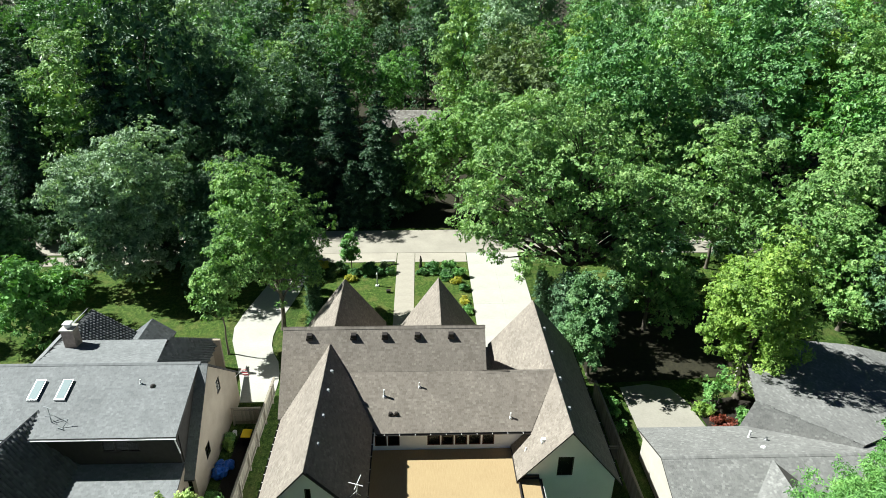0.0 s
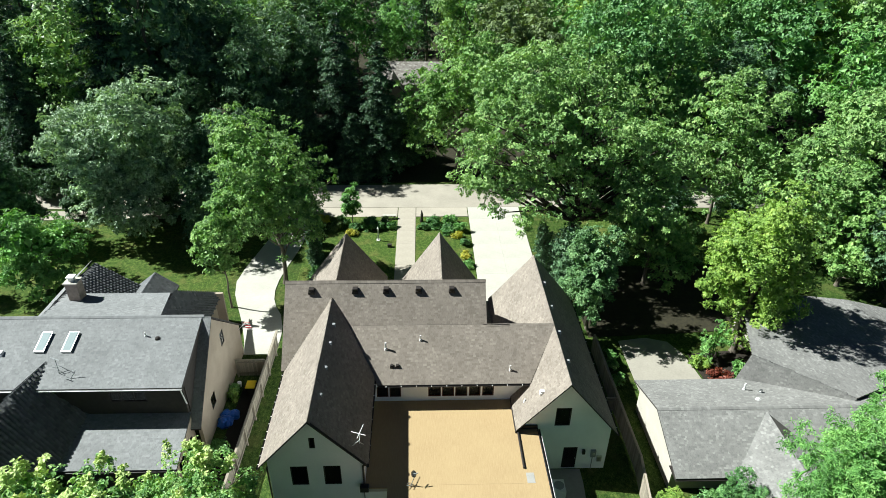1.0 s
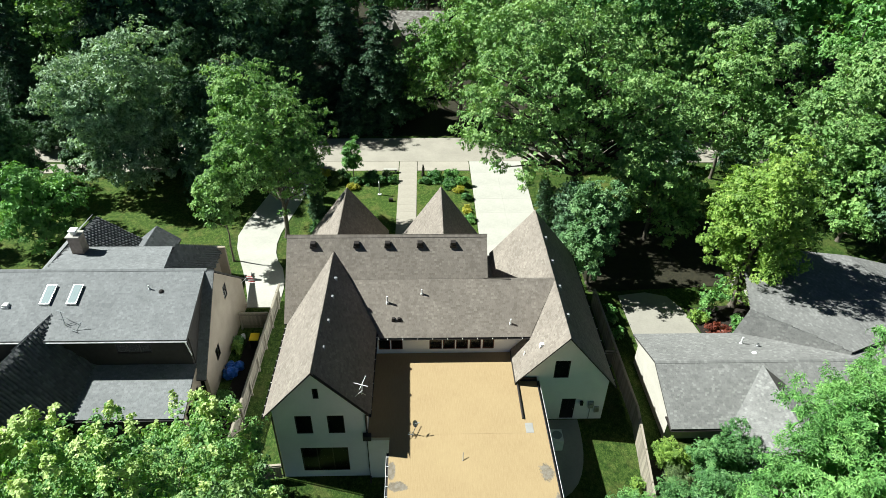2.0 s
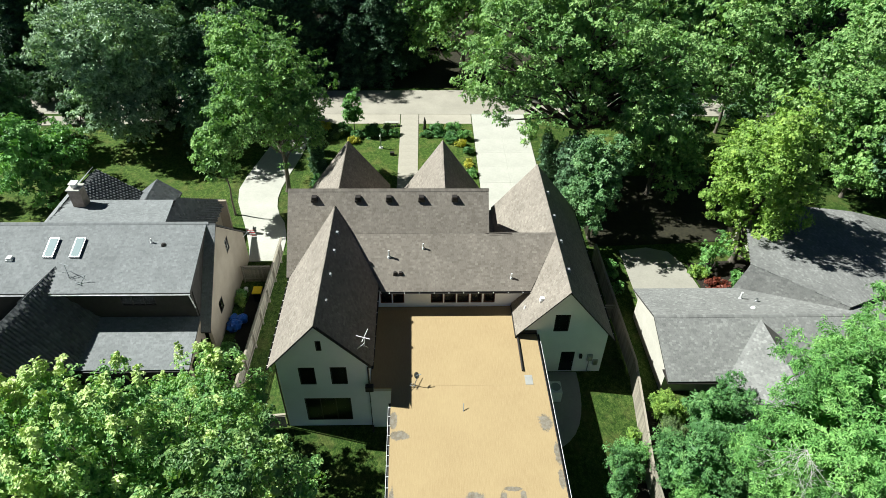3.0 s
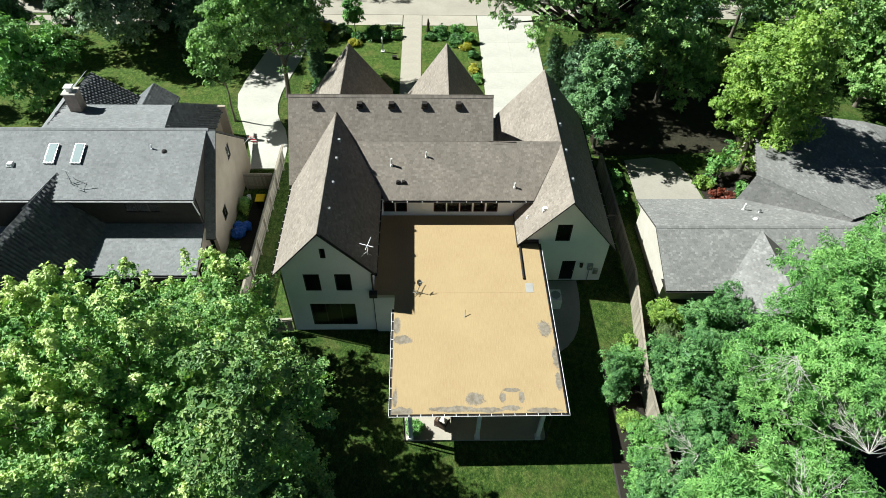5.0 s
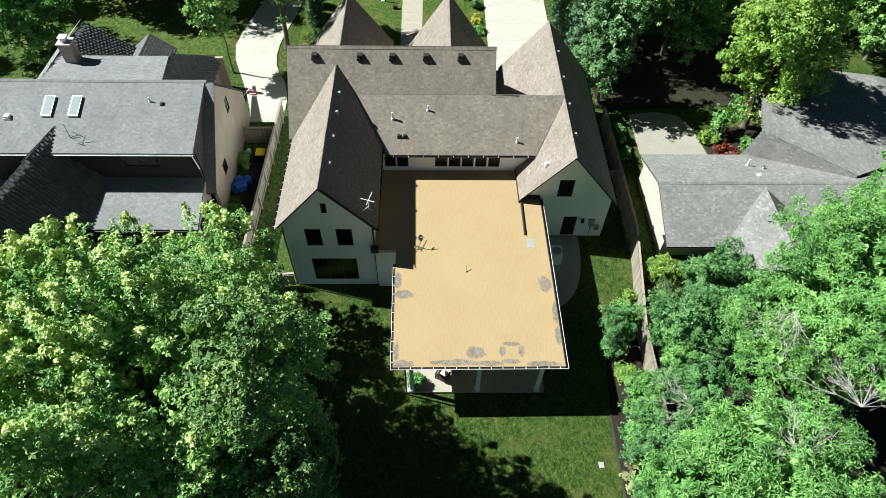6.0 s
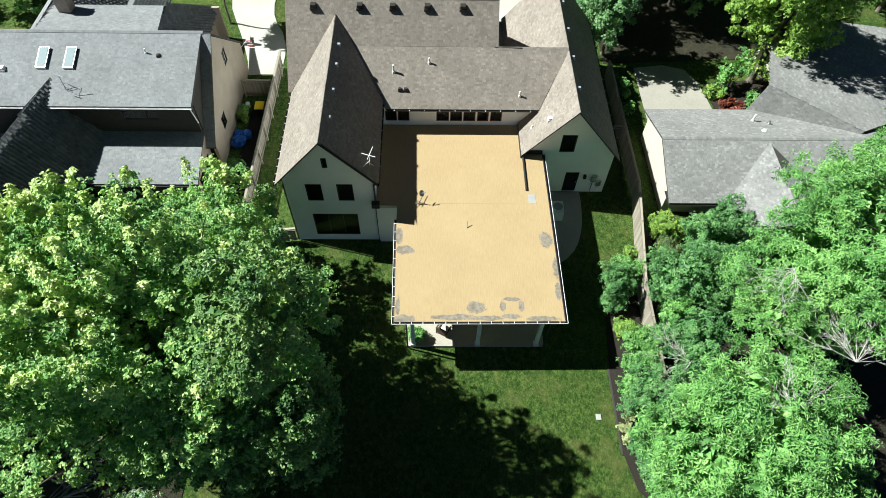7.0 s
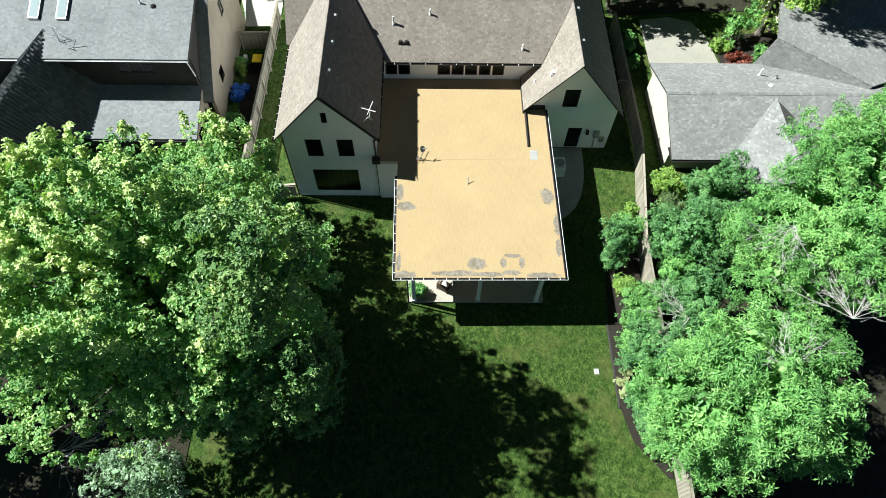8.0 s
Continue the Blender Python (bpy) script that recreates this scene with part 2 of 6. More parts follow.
def thing(name, label, category, place=(0, 0, 0), group="", kind=""):
    """An Empty at a thing's base, for its parts."""
    ob = new(name)
    ob.empty_display_size = 0.3
    ob.location = place
    return tagged(ob, label, category, group, kind)


def mesh_from(name, verts, quads, material, parent=None, label="", kind="", smooth=False):
    """A mesh object from numpy arrays of places and quads."""
    data = bpy.data.meshes.new(name)
    data.vertices.add(len(verts))
    data.vertices.foreach_set("co", np.ascontiguousarray(verts, dtype=np.float32).ravel())
    n = len(quads)
    data.loops.add(4 * n)
    data.loops.foreach_set("vertex_index", np.ascontiguousarray(quads, dtype=np.int32).ravel())
    data.polygons.add(n)
    data.polygons.foreach_set("loop_start", np.arange(0, 4 * n, 4, dtype=np.int32))
    data.update(calc_edges=True)
    data.polygons.foreach_set("use_smooth", np.full(n, smooth, dtype=bool))
    data.materials.append(material)
    ob = new(name, data)
    if parent:
        ob.parent = parent
    return tagged(ob, label, kind=kind)


def box(bm, x0, x1, y0, y1, z0, z1, bevel=0.0):
    vs = [bm.verts.new((x, y, z)) for z in (z0, z1) for x, y in ((x0, y0), (x1, y0), (x1, y1), (x0, y1))]
    faces = [bm.faces.new([vs[i] for i in q]) for q in ((3, 2, 1, 0), (4, 5, 6, 7), (0, 1, 5, 4), (1, 2, 6, 5), (2, 3, 7, 6), (3, 0, 4, 7))]
    if bevel:
        bmesh.ops.bevel(bm, geom=list({e for f in faces for e in f.edges}), offset=bevel, segments=2, affect="EDGES", profile=0.6)
    return bm


def cyl(bm, p0, p1, r0, r1=None, seg=10, caps=True):
    """A tapered rod from p0 to p1."""
    p0, p1, r1 = Vector(p0), Vector(p1), r0 if r1 is None else r1
    q = (p1 - p0).to_track_quat("Z", "Y")
    rings = []
    for p, r in ((p0, r0), (p1, r1)):
        rings.append([bm.verts.new(p + q @ Vector((r * math.cos(a), r * math.sin(a), 0))) for a in (2 * math.pi * i / seg for i in range(seg))])
    for i in range(seg):
        bm.faces.new((rings[0][i], rings[0][(i + 1) % seg], rings[1][(i + 1) % seg], rings[1][i]))
    if caps:
        bm.faces.new(rings[0][::-1])
        bm.faces.new(rings[1])
    return bm


def slab(bm, poly, thick):
    """A flat polygon given from above (anticlockwise), thickened straight downwards."""
    top = [bm.verts.new(p) for p in poly]
    low = [bm.verts.new((p[0], p[1], p[2] - thick)) for p in poly]
    bm.faces.new(top)
    bm.faces.new(low[::-1])
    n = len(poly)
    for i in range(n):
        bm.faces.new((top[i], low[i], low[(i + 1) % n], top[(i + 1) % n]))
    return bm


def B():
    return bmesh.new()


def upward(poly):
    """The polygon in anticlockwise order seen from above."""
    area = sum(a[0] * b[1] - b[0] * a[1] for a, b in zip(poly, poly[1:] + poly[:1]))
    return poly if area > 0 else poly[::-1]


def shingles(poly, material, parent, course=0.14, tab=0.2, seed=1, lift=0.004, rough=0.001):
    """Overlapping tabs over a convex sloping polygon, all in one mesh."""
    rng = np.random.default_rng(seed)
    pts = [Vector(p) for p in upward(poly)]
    nrm = (pts[1] - pts[0]).cross(pts[2] - pts[0]).normalized()
    along = Vector((-nrm.y, nrm.x, 0)).normalized() if abs(nrm.z) < 0.9999 else Vector((1, 0, 0))
    up = nrm.cross(along)
    if up.z < 0:
        up, along = -up, -along
    o = pts[0]
    uv = [((p - o).dot(along), (p - o).dot(up)) for p in pts]
    v0, v1 = min(v for _, v in uv), max(v for _, v in uv)
    verts, quads = [], []
    rows = max(1, int(math.ceil((v1 - v0) / course)))
    for r in range(rows):
        a, b = v0 + r * course, min(v0 + (r + 1) * course, v1)
        mid, xs = (a + b) / 2, []
        for (ua, va), (ub, vb) in zip(uv, uv[1:] + uv[:1]):
            if (va - mid) * (vb - mid) < 0:
                xs.append(ua + (ub - ua) * (mid - va) / (vb - va))
        if len(xs) < 2:
            continue
        lo, hi = min(xs), max(xs)
        cuts = [lo]
        u = lo + tab * rng.uniform(0.2, 1.0)
        while u < hi - 0.06:
            cuts.append(u)
            u += tab * rng.uniform(0.6, 1.3)
        cuts.append(hi)
        for c0, c1 in zip(cuts, cuts[1:]):
            h = lift + rng.uniform(0, rough)
            n0 = len(verts)
            a0 = a - rng.uniform(0, 0.012)
            for u, v, w in ((c0, a0, h), (c1 - 0.006, a0, h), (c1 - 0.006, b + 0.03, 0.002), (c0, b + 0.03, 0.002), (c0, a0, -0.005), (c1 - 0.006, a0, -0.005)):
                verts.append(o + along * u + up * v + nrm * w)
            quads += [(n0, n0 + 1, n0 + 2, n0 + 3), (n0 + 4, n0 + 5, n0 + 1, n0)]
    return mesh_from("shingles", np.array([tuple(v) for v in verts]), np.array(quads), material, parent, kind="stuff")


def roof_slope(poly, material, parent, thick=0.1, course=0.14, tab=0.21, seed=1, lift=0.003):
    """A thick sloping deck with shingles on it."""
    poly = upward([tuple(p) for p in poly])
    deck = part("roof_slope", slab(B(), [(x, y, z - 0.03) for x, y, z in poly], thick), DECK, parent)
    shingles(poly, material, deck, course, tab, seed, lift)
    return deck


def ridge_caps(p0, p1, material, parent, width=0.16, seed=3, slope=1.0):
    """Bent cap shingles along a ridge or hip, in one mesh."""
    rng = np.random.default_rng(seed)
    p0, p1 = Vector(p0), Vector(p1)
    d = (p1 - p0).normalized()
    side = Vector((d.y, -d.x, 0)).normalized()
    n = max(1, int((p1 - p0).length / 0.2))
    verts, quads = [], []
    drop = width * slope * 0.94
    for i in range(n):
        a = p0 + (p1 - p0) * (i / n)
        b = p0 + (p1 - p0) * ((i + 1.12) / n)
        h = 0.028 + rng.uniform(0, 0.006)
        k = len(verts)
        for q, z in ((a, h), (b, h - 0.018)):
            verts += [q - side * width + Vector((0, 0, z - drop)), q + Vector((0, 0, z)), q + side * width + Vector((0, 0, z - drop))]
        quads += [(k, k + 3, k + 4, k + 1), (k + 1, k + 4, k + 5, k + 2)]
    return mesh_from("ridge_cap", np.array([tuple(v) for v in verts]), np.array(quads), material, parent, kind="stuff")


def wall(bm, start, axis, length, thick, z0, top, openings=()):
    """A wall with real openings. It runs from start along axis ('x' or 'y'), thickens towards +y or +x by thick (minus: the other way).
    top: (distance, height) points of its upper edge. openings: (from, to, low, high)."""
    us = sorted({0.0, length, *(u for u, _ in top), *(u for op in openings for u in op[:2])})
    us = [u for u in us if -1e-6 <= u <= length + 1e-6]
    tu, tz = [u for u, _ in top], [z for _, z in top]

    def at(u, d, z):
        return (start[0] + u, start[1] + d, z) if axis == "x" else (start[0] + d, start[1] + u, z)

    for a, b in zip(us, us[1:]):
        if b - a < 1e-4:
            continue
        mid = (a + b) / 2
        ta, tb = float(np.interp(a, tu, tz)), float(np.interp(b, tu, tz))
        holes = sorted((op[2], op[3]) for op in openings if op[0] < mid < op[1])
        spans, low = [], z0
        for h0, h1 in holes:
            if h0 > low + 1e-4:
                spans.append((low, low, h0, h0))
            low = h1
        spans.append((low, low, ta, tb))
        for la, lb, ha, hb in spans:
            if ha - la < 1e-3 and hb - lb < 1e-3:
                continue
            vs = [bm.verts.new(at(u, d, z)) for d in (0.0, thick) for u, z in ((a, la), (b, lb), (b, hb), (a, ha))]
            for q in ((0, 1, 2, 3), (7, 6, 5, 4), (0, 4, 5, 1), (1, 5, 6, 2), (2, 6, 7, 3), (3, 7, 4, 0)):
                bm.faces.new([vs[i] for i in q])
    bmesh.ops.recalc_face_normals(bm, faces=bm.faces)
    bmesh.ops.remove_doubles(bm, verts=bm.verts[:], dist=0.0005)
    return bm


def window(parent, plane, axis, u0, u1, z0, z1, inward, cols=1, rows=1, frame_mat=None, sill=False, glaze=None):
    """A window in a wall's opening: frame, bars and a pane a little behind the wall's face. plane: the face's place across the wall."""
    frame_mat = frame_mat or DARK_TRIM
    win = new("window")
    win.parent = parent

    def bar(bm, a0, a1, d0, d1, h0, h1):
        d0, d1 = sorted((plane + inward * d0, plane + inward * d1))
        box(bm, a0, a1, d0, d1, h0, h1) if axis == "x" else box(bm, d0, d1, a0, a1, h0, h1)

    bm, w = B(), 0.06
    bar(bm, u0, u1, 0.02, 0.1, z0, z0 + w)
    bar(bm, u0, u1, 0.02, 0.1, z1 - w, z1)
    bar(bm, u0, u0 + w, 0.02, 0.1, z0 + w, z1 - w)
    bar(bm, u1 - w, u1, 0.02, 0.1, z0 + w, z1 - w)
    for i in range(1, cols):
        c = u0 + (u1 - u0) * i / cols
        bar(bm, c - 0.025, c + 0.025, 0.03, 0.09, z0 + w, z1 - w)
    for i in range(1, rows):
        c = z0 + (z1 - z0) * i / rows
        bar(bm, u0 + w, u1 - w, 0.035, 0.085, c - 0.02, c + 0.02)
    part("window_frame", bm, frame_mat, win)
    bm = B()
    bar(bm, u0 + w, u1 - w, 0.055, 0.067, z0 + w, z1 - w)
    part("pane", bm, glaze or GLASS, win)
    # Black panel added behind the pane, in place of the unlit room.
    bm = B()
    bar(bm, u0 + 0.01, u1 - 0.01, 0.09, 0.1, z0 + 0.01, z1 - 0.01)
    part("dark_room_panel", bm, BLACK, win)
    if sill:
        bm = B()
        bar(bm, u0 - 0.06, u1 + 0.06, -0.05, 0.1, z0 - 0.06, z0)
        part("window_sill", bm, WHITE_TRIM, win)
    return win


def gutter(parent, p0, p1, out, material=None, brackets=0.0):
    """A half-round trough below an eave, with hanger straps across it. out: the way away from the house."""
    p0, p1, out = Vector(p0), Vector(p1), Vector(out).normalized()
    bm, r, seg = B(), 0.065, 6
    rings = []
    for p in (p0, p1):
        rings.append([bm.verts.new(p + out * (r + rr * math.cos(a)) + Vector((0, 0, rr * math.sin(a)))) for rr in (r, r - 0.012) for a in (math.pi + math.pi * i / seg for i in range(seg + 1))])
    n = seg + 1
    for i in range(seg):
        bm.faces.new((rings[0][i], rings[0][i + 1], rings[1][i + 1], rings[1][i]))
        bm.faces.new((rings[0][n + i + 1], rings[0][n + i], rings[1][n + i], rings[1][n + i + 1]))
    g = part("gutter", bm, material or DARK_TRIM, parent)
    if brackets:
        m = max(1, int((p1 - p0).length / brackets))
        for i in range(m):
            c = p0 + (p1 - p0) * ((i + 0.5) / m)
            d = (p1 - p0).normalized() * 0.018
            bm = B()
            a, b = c - out * 0.03, c + out * 0.13
            vs = [bm.verts.new(q) for q in (a - d, a + d, b + d, b - d)]
            top = [bm.verts.new(v.co + Vector((0, 0, 0.02))) for v in vs]
            bm.faces.new(vs[::-1]), bm.faces.new(top)
            for k in range(4):
                bm.faces.new((vs[k], vs[(k + 1) % 4], top[(k + 1) % 4], top[k]))
            bmesh.ops.recalc_face_normals(bm, faces=bm.faces)
            part("bracket", bm, WHITE_METAL, g, "white gutter bracket" if i == 0 else "")
    return g


def vent_box(parent, p, size=0.3, height=0.22, material=None, name="roof_vent"):
    """A square roof vent with a flared flange and a hood."""
    bm, (x, y, z) = B(), p
    s = size / 2
    box(bm, x - s * 1.25, x + s * 1.25, y - s * 1.25, y + s * 1.25, z - 0.12, z + 0.05)
    box(bm, x - s, x + s, y - s, y + s, z + 0.04, z + height, 0.02)
    return part(name, bm, material or DARK_TRIM, parent)


def vent_pipe(parent, p, height=0.4, r=0.05, material=None):
    """A plumbing vent with its collar."""
    bm, p = B(), Vector(p)
    cyl(bm, p - Vector((0, 0, 0.1)), p + Vector((0, 0, 0.08)), r * 2.2, r * 1.5)
    cyl(bm, p, p + Vector((0, 0, height)), r, r)
    return part("vent_pipe", bm, material or WHITE_METAL, parent)


# ---- ground, road, drives ----
def sheet(name, poly, z, thick, material, label, category, kind="structure"):
    return tagged(part(name, slab(B(), upward([(x, y, z) for x, y in poly]), thick), material, None), label, category, kind=kind)


def ground_sheet():
    """One sheet out to the horizon, finer and slightly uneven near by."""
    xs = np.concatenate([[-2500, -900, -400, -200], np.arange(-120, 121, 4.0), [200, 400, 900, 2500]])
    ys = np.concatenate([[-2500, -600, -150, -60], np.arange(-20, 181, 4.0), [240, 400, 900, 2500]])
    gx, gy = np.meshgrid(xs, ys)
    gz = 0.03 * np.sin(gx * 0.31 + 1.0) * np.sin(gy * 0.27) - 0.03
    v = np.stack([gx, gy, gz], -1).reshape(-1, 3)
    nx = len(xs)
    q = [(j * nx + i, j * nx + i + 1, (j + 1) * nx + i + 1, (j + 1) * nx + i) for j in range(len(ys) - 1) for i in range(nx - 1)]
    ob = mesh_from("ground", v, np.array(q), GRASS, smooth=True)
    return tagged(ob, "mown green lawn with dry patches round the houses", "lawn", kind="structure")


ground_sheet()
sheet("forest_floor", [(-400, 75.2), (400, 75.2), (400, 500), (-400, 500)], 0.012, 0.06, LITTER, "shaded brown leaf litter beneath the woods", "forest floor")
# Dark sheet that stands in for the black shade under the maple.
sheet("forest_floor", [(-40, -30), (-13.2, -30), (-13.2, 24), (-40, 24)], 0.01, 0.06, LITTER, "dark litter sheet in place of shade beneath the garden tree", "forest floor")
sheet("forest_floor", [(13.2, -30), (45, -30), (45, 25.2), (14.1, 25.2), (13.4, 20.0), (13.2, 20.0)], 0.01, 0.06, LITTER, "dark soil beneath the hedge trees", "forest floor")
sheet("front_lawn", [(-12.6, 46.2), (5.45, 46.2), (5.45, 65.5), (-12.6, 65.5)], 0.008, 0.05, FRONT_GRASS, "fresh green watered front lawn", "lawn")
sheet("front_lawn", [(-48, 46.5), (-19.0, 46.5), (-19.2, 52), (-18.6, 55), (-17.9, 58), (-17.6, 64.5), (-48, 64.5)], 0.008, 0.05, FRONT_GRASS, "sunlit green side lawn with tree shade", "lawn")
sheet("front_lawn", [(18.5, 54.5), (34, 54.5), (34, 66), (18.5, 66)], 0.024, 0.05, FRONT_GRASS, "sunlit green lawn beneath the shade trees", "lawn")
# Litter laid over grass puts garden-tree shade into the ground colour.
sheet("forest_floor", [(14.6, 42.8), (34, 43.9), (34, 54.3), (14.6, 54.3)], 0.01, 0.06, LITTER, "bare soil and litter with tree shade in its colour", "forest floor")
road = sheet("road", [(-200, 67.9), (-30, 67.9), (-14, 68.0), (12, 68.0), (30, 67.6), (200, 66), (200, 73), (30, 74.0), (8, 74.6), (-14, 74.3), (-30, 74.4), (-200, 74)], 0.03, 0.1, ROAD,
             "pale worn residential road with dusty verges", "road")
sheet("road_verge", [(-13.2, 65.6), (-3.0, 65.6), (-3.0, 67.95), (-13.2, 67.95)], 0.022, 0.08, PAVING, "pale paved verge beside the road", "verge")
sheet("road_verge", [(-0.75, 65.6), (5.4, 65.6), (5.4, 67.95), (-0.75, 67.95)], 0.022, 0.08, PAVING, "pale paved verge beside the road", "verge")


def slabs(name, x0, x1, y0, y1, nx, ny, z, material, label, category):
    """A paved strip of separate slabs with open joints over a darker bed."""
    base = sheet(name, [(x0, y0), (x1, y0), (x1, y1), (x0, y1)], z - 0.025, 0.08, PAVING, label, category)
    dx, dy = (x1 - x0) / nx, (y1 - y0) / ny
    first = None
    for i in range(nx):
        for j in range(ny):
            if first is None:
                bm = box(B(), 0.004, dx - 0.004, 0.004, dy - 0.004, 0, 0.03, 0.003)
                first = part("slab", bm, material, base)
                ob = first
            else:
                ob = new("slab", first.data)
                ob.parent = base
            ob.location = (x0 + i * dx, y0 + j * dy, z - 0.025)
    return base


slabs("front_walk", -2.9, -0.82, 50.6, 67.9, 1, 12, 0.05, PAVING, "straight tan paved front walk between lawns", "walk")
slabs("driveway", 5.5, 11.75, 44.2, 67.9, 2, 8, 0.05, CONCRETE, "bright broom-finished concrete driveway", "driveway")
sheet("neighbour_driveway", [(-15.2, 41.0), (-12.75, 41.0), (-12.5, 42.6), (-12.5, 43.6), (-12.65, 44.8), (-13.1, 46.5), (-13.8, 47.8), (-14.2, 49.0), (-14.4, 50.5), (-14.35, 52.2), (-14.1, 54.0), (-13.7, 56.2), (-13.3, 58.5), (-13.0, 61.5), (-12.9, 67.9), (-16.6, 67.9), (-16.8, 64), (-17.1, 60), (-17.7, 57.0), (-18.2, 54.6), (-18.5, 52), (-18.1, 49.8), (-17.5, 48.2), (-16.7, 46.2), (-16.0, 44.2), (-15.5, 42.6)],
      0.045, 0.1, CONCRETE, "curving bright concrete driveway between two houses", "driveway")
sheet("neighbour_driveway", [(-60, 64.8), (-30, 65.4), (-30, 67.6), (-60, 67.0)], 0.02, 0.07, ROAD, "pale gravel pull-off beside the road", "verge")
sheet("side_driveway", [(17.1, 34.4), (23.0, 34.4), (22.2, 40.3), (21.4, 42.0), (19.6, 42.6), (17.1, 42.2)], 0.04, 0.1, SIDE_CONCRETE, "tree-shaded concrete driveway beside the low house", "driveway")
sheet("patio", [(7.3, 22.3), (8.1, 22.35), (8.65, 22.55), (9.2, 22.95), (9.72, 23.54), (10.1, 24.25), (10.36, 25.05), (10.52, 25.8), (10.62, 26.6), (10.68, 27.5), (10.68, 28.6), (7.3, 28.6)], 0.05, 0.12, PATIO, "curved grey concrete patio slab in shade", "patio")
sheet("porch_floor", [(-1.5, 16.4), (6.9, 16.4), (6.9, 24.3), (-1.5, 24.3)], 0.1, 0.16, PAVING, "tan paved porch floor beneath the flat roof", "patio")
sheet("side_path", [(-14.6, 25), (-13.1, 25), (-12.95, 37.6), (-14.2, 37.6)], 0.012, 0.05, MULCH, "dark gravel strip between wall and fence", "path")
sheet("mulch_bed", [(12.85, 6.0), (13.05, 6.0), (13.2, 22.5), (11.3, 21.5), (10.72, 15), (10.72, 10), (11.2, 8.0)], 0.03, 0.08, MULCH, "dark mulch border along the hedge", "planting bed")
sheet("bed_edging", [(10.62, 9.8), (10.72, 9.8), (10.72, 15), (10.62, 15)], 0.05, 0.1, SHADE_BROWN, "thin wooden lawn edging", "edging")
sheet("mulch_bed", [(23.0, 34.6), (29, 34.6), (29, 41), (22.6, 40.4)], 0.02, 0.07, MULCH, "planted bed at the corner of the low house", "planting bed")
lid = tagged(part("drain_cover", box(B(), 9.5, 9.8, 11.8, 12.15, -0.02, 0.035, 0.012), PATIO, None), "pale square drain cover set in the lawn", "drain cover")

# ---- the white house ----
house = thing("house", "white stucco house, steep brown shingled gables, flat rear roof", "house")
LW_R, LW_Z, LW_S = -6.3, 9.72, 1.154      # rear west wing: ridge x, height, slope
RW_R, RW_Z, RW_S = 9.1, 8.2, 1.23         # east wing


def lw(x):
    return LW_Z - LW_S * abs(x - LW_R)


def rw(x):
    return RW_Z - RW_S * abs(x - RW_R)


U = 0.16
# walls of the west wing
bm = B()
wall(bm, (-8.94, 24.4), "x", 5.44, 0.25, 0, [(0, lw(-8.94) - 0.3), (2.64, LW_Z - 0.3), (5.44, lw(-3.5) - 0.3)],
     [(1.24, 2.22, 4.21, 5.81), (3.14, 4.13, 4.22, 5.82), (1.27, 4.17, 0.6, 2.87), (2.51, 2.84, 7.28, 8.13)])
part("wall", bm, WHITE_WALL, house, "white stucco gable wall")
part("wall", wall(B(), (-8.94, 24.65), "y", 16.2, 0.25, 0, [(0, 6.35), (16.2, 6.35)], [(2.0, 3.2, 3.8, 5.2), (6, 7.2, 3.8, 5.2)]), WHITE_WALL, house)
part("wall", wall(B(), (-3.75, 24.65), "y", 6.6, 0.25, 0, [(0, 6.2), (6.6, 6.2)]), WHITE_WALL, house)
for u0, u1, z0, z1, c, r in ((-7.7, -6.72, 4.21, 5.81, 1, 1), (-5.8, -4.81, 4.22, 5.82, 1, 1), (-7.67, -4.77, 0.6, 2.87, 3, 1), (-6.43, -6.1, 7.28, 8.13, 1, 1)):
    window(house, 24.4, "x", u0, u1, z0, z1, 1, c, r)
roof_slope([(-9.37, 24.05, lw(-9.37)), (LW_R, 24.05, LW_Z), (LW_R, 35.55, LW_Z), (-9.37, 32.03, lw(-9.37))], BROWN_SHINGLE, house, seed=11)
roof_slope([(-3.26, 24.05, lw(-3.26)), (LW_R, 24.05, LW_Z), (LW_R, 35.55, LW_Z), (-5.1, 34.16, 8.33), (-3.26, 31.29, lw(-3.26))], BROWN_SHINGLE, house, seed=12)
ridge_caps((LW_R, 24.05, LW_Z), (LW_R, 35.5, LW_Z), BROWN_SHINGLE, house, slope=1.15)
# main block
R_Y, R_Z = 36.37, 10.55
X0, X1 = -9.58, 4.41
roof_slope([(X0, 34.16, 8.33), (X1, 34.16, 8.33), (X1, R_Y, R_Z), (X0, R_Y, R_Z)], BROWN_SHINGLE, house, seed=13)
roof_slope([(X0, 32.03, 6.2), (-9.37, 32.03, 6.2), (-7.5, 34.16, 8.33), (X0, 34.16, 8.33)], BROWN_SHINGLE, house, seed=14)
roof_slope([(X0, 41.0, 5.92), (X1, 41.0, 5.92), (X1, R_Y, R_Z), (X0, R_Y, R_Z)], BROWN_SHINGLE, house, seed=15)
roof_slope([(-3.05, 30.86, 5.88), (7.15, 30.86, 5.88), (9.1, 34.0, 8.2), (9.1, 34.16, 8.33), (-5.1, 34.16, 8.33)], BROWN_SHINGLE, house, seed=16)
roof_slope([(X1 - 0.3, 34.16, 8.33), (9.1, 34.16, 8.2), (6.6, 37.2, 5.3), (X1 - 0.3, 37.2, 5.3)], BROWN_SHINGLE, house, seed=17)
roof_slope([(3.9, 36.8, 3.95), (5.7, 36.8, 3.95), (5.7, 43.2, 3.75), (3.9, 43.2, 3.75)], BROWN_SHINGLE, house, seed=29)
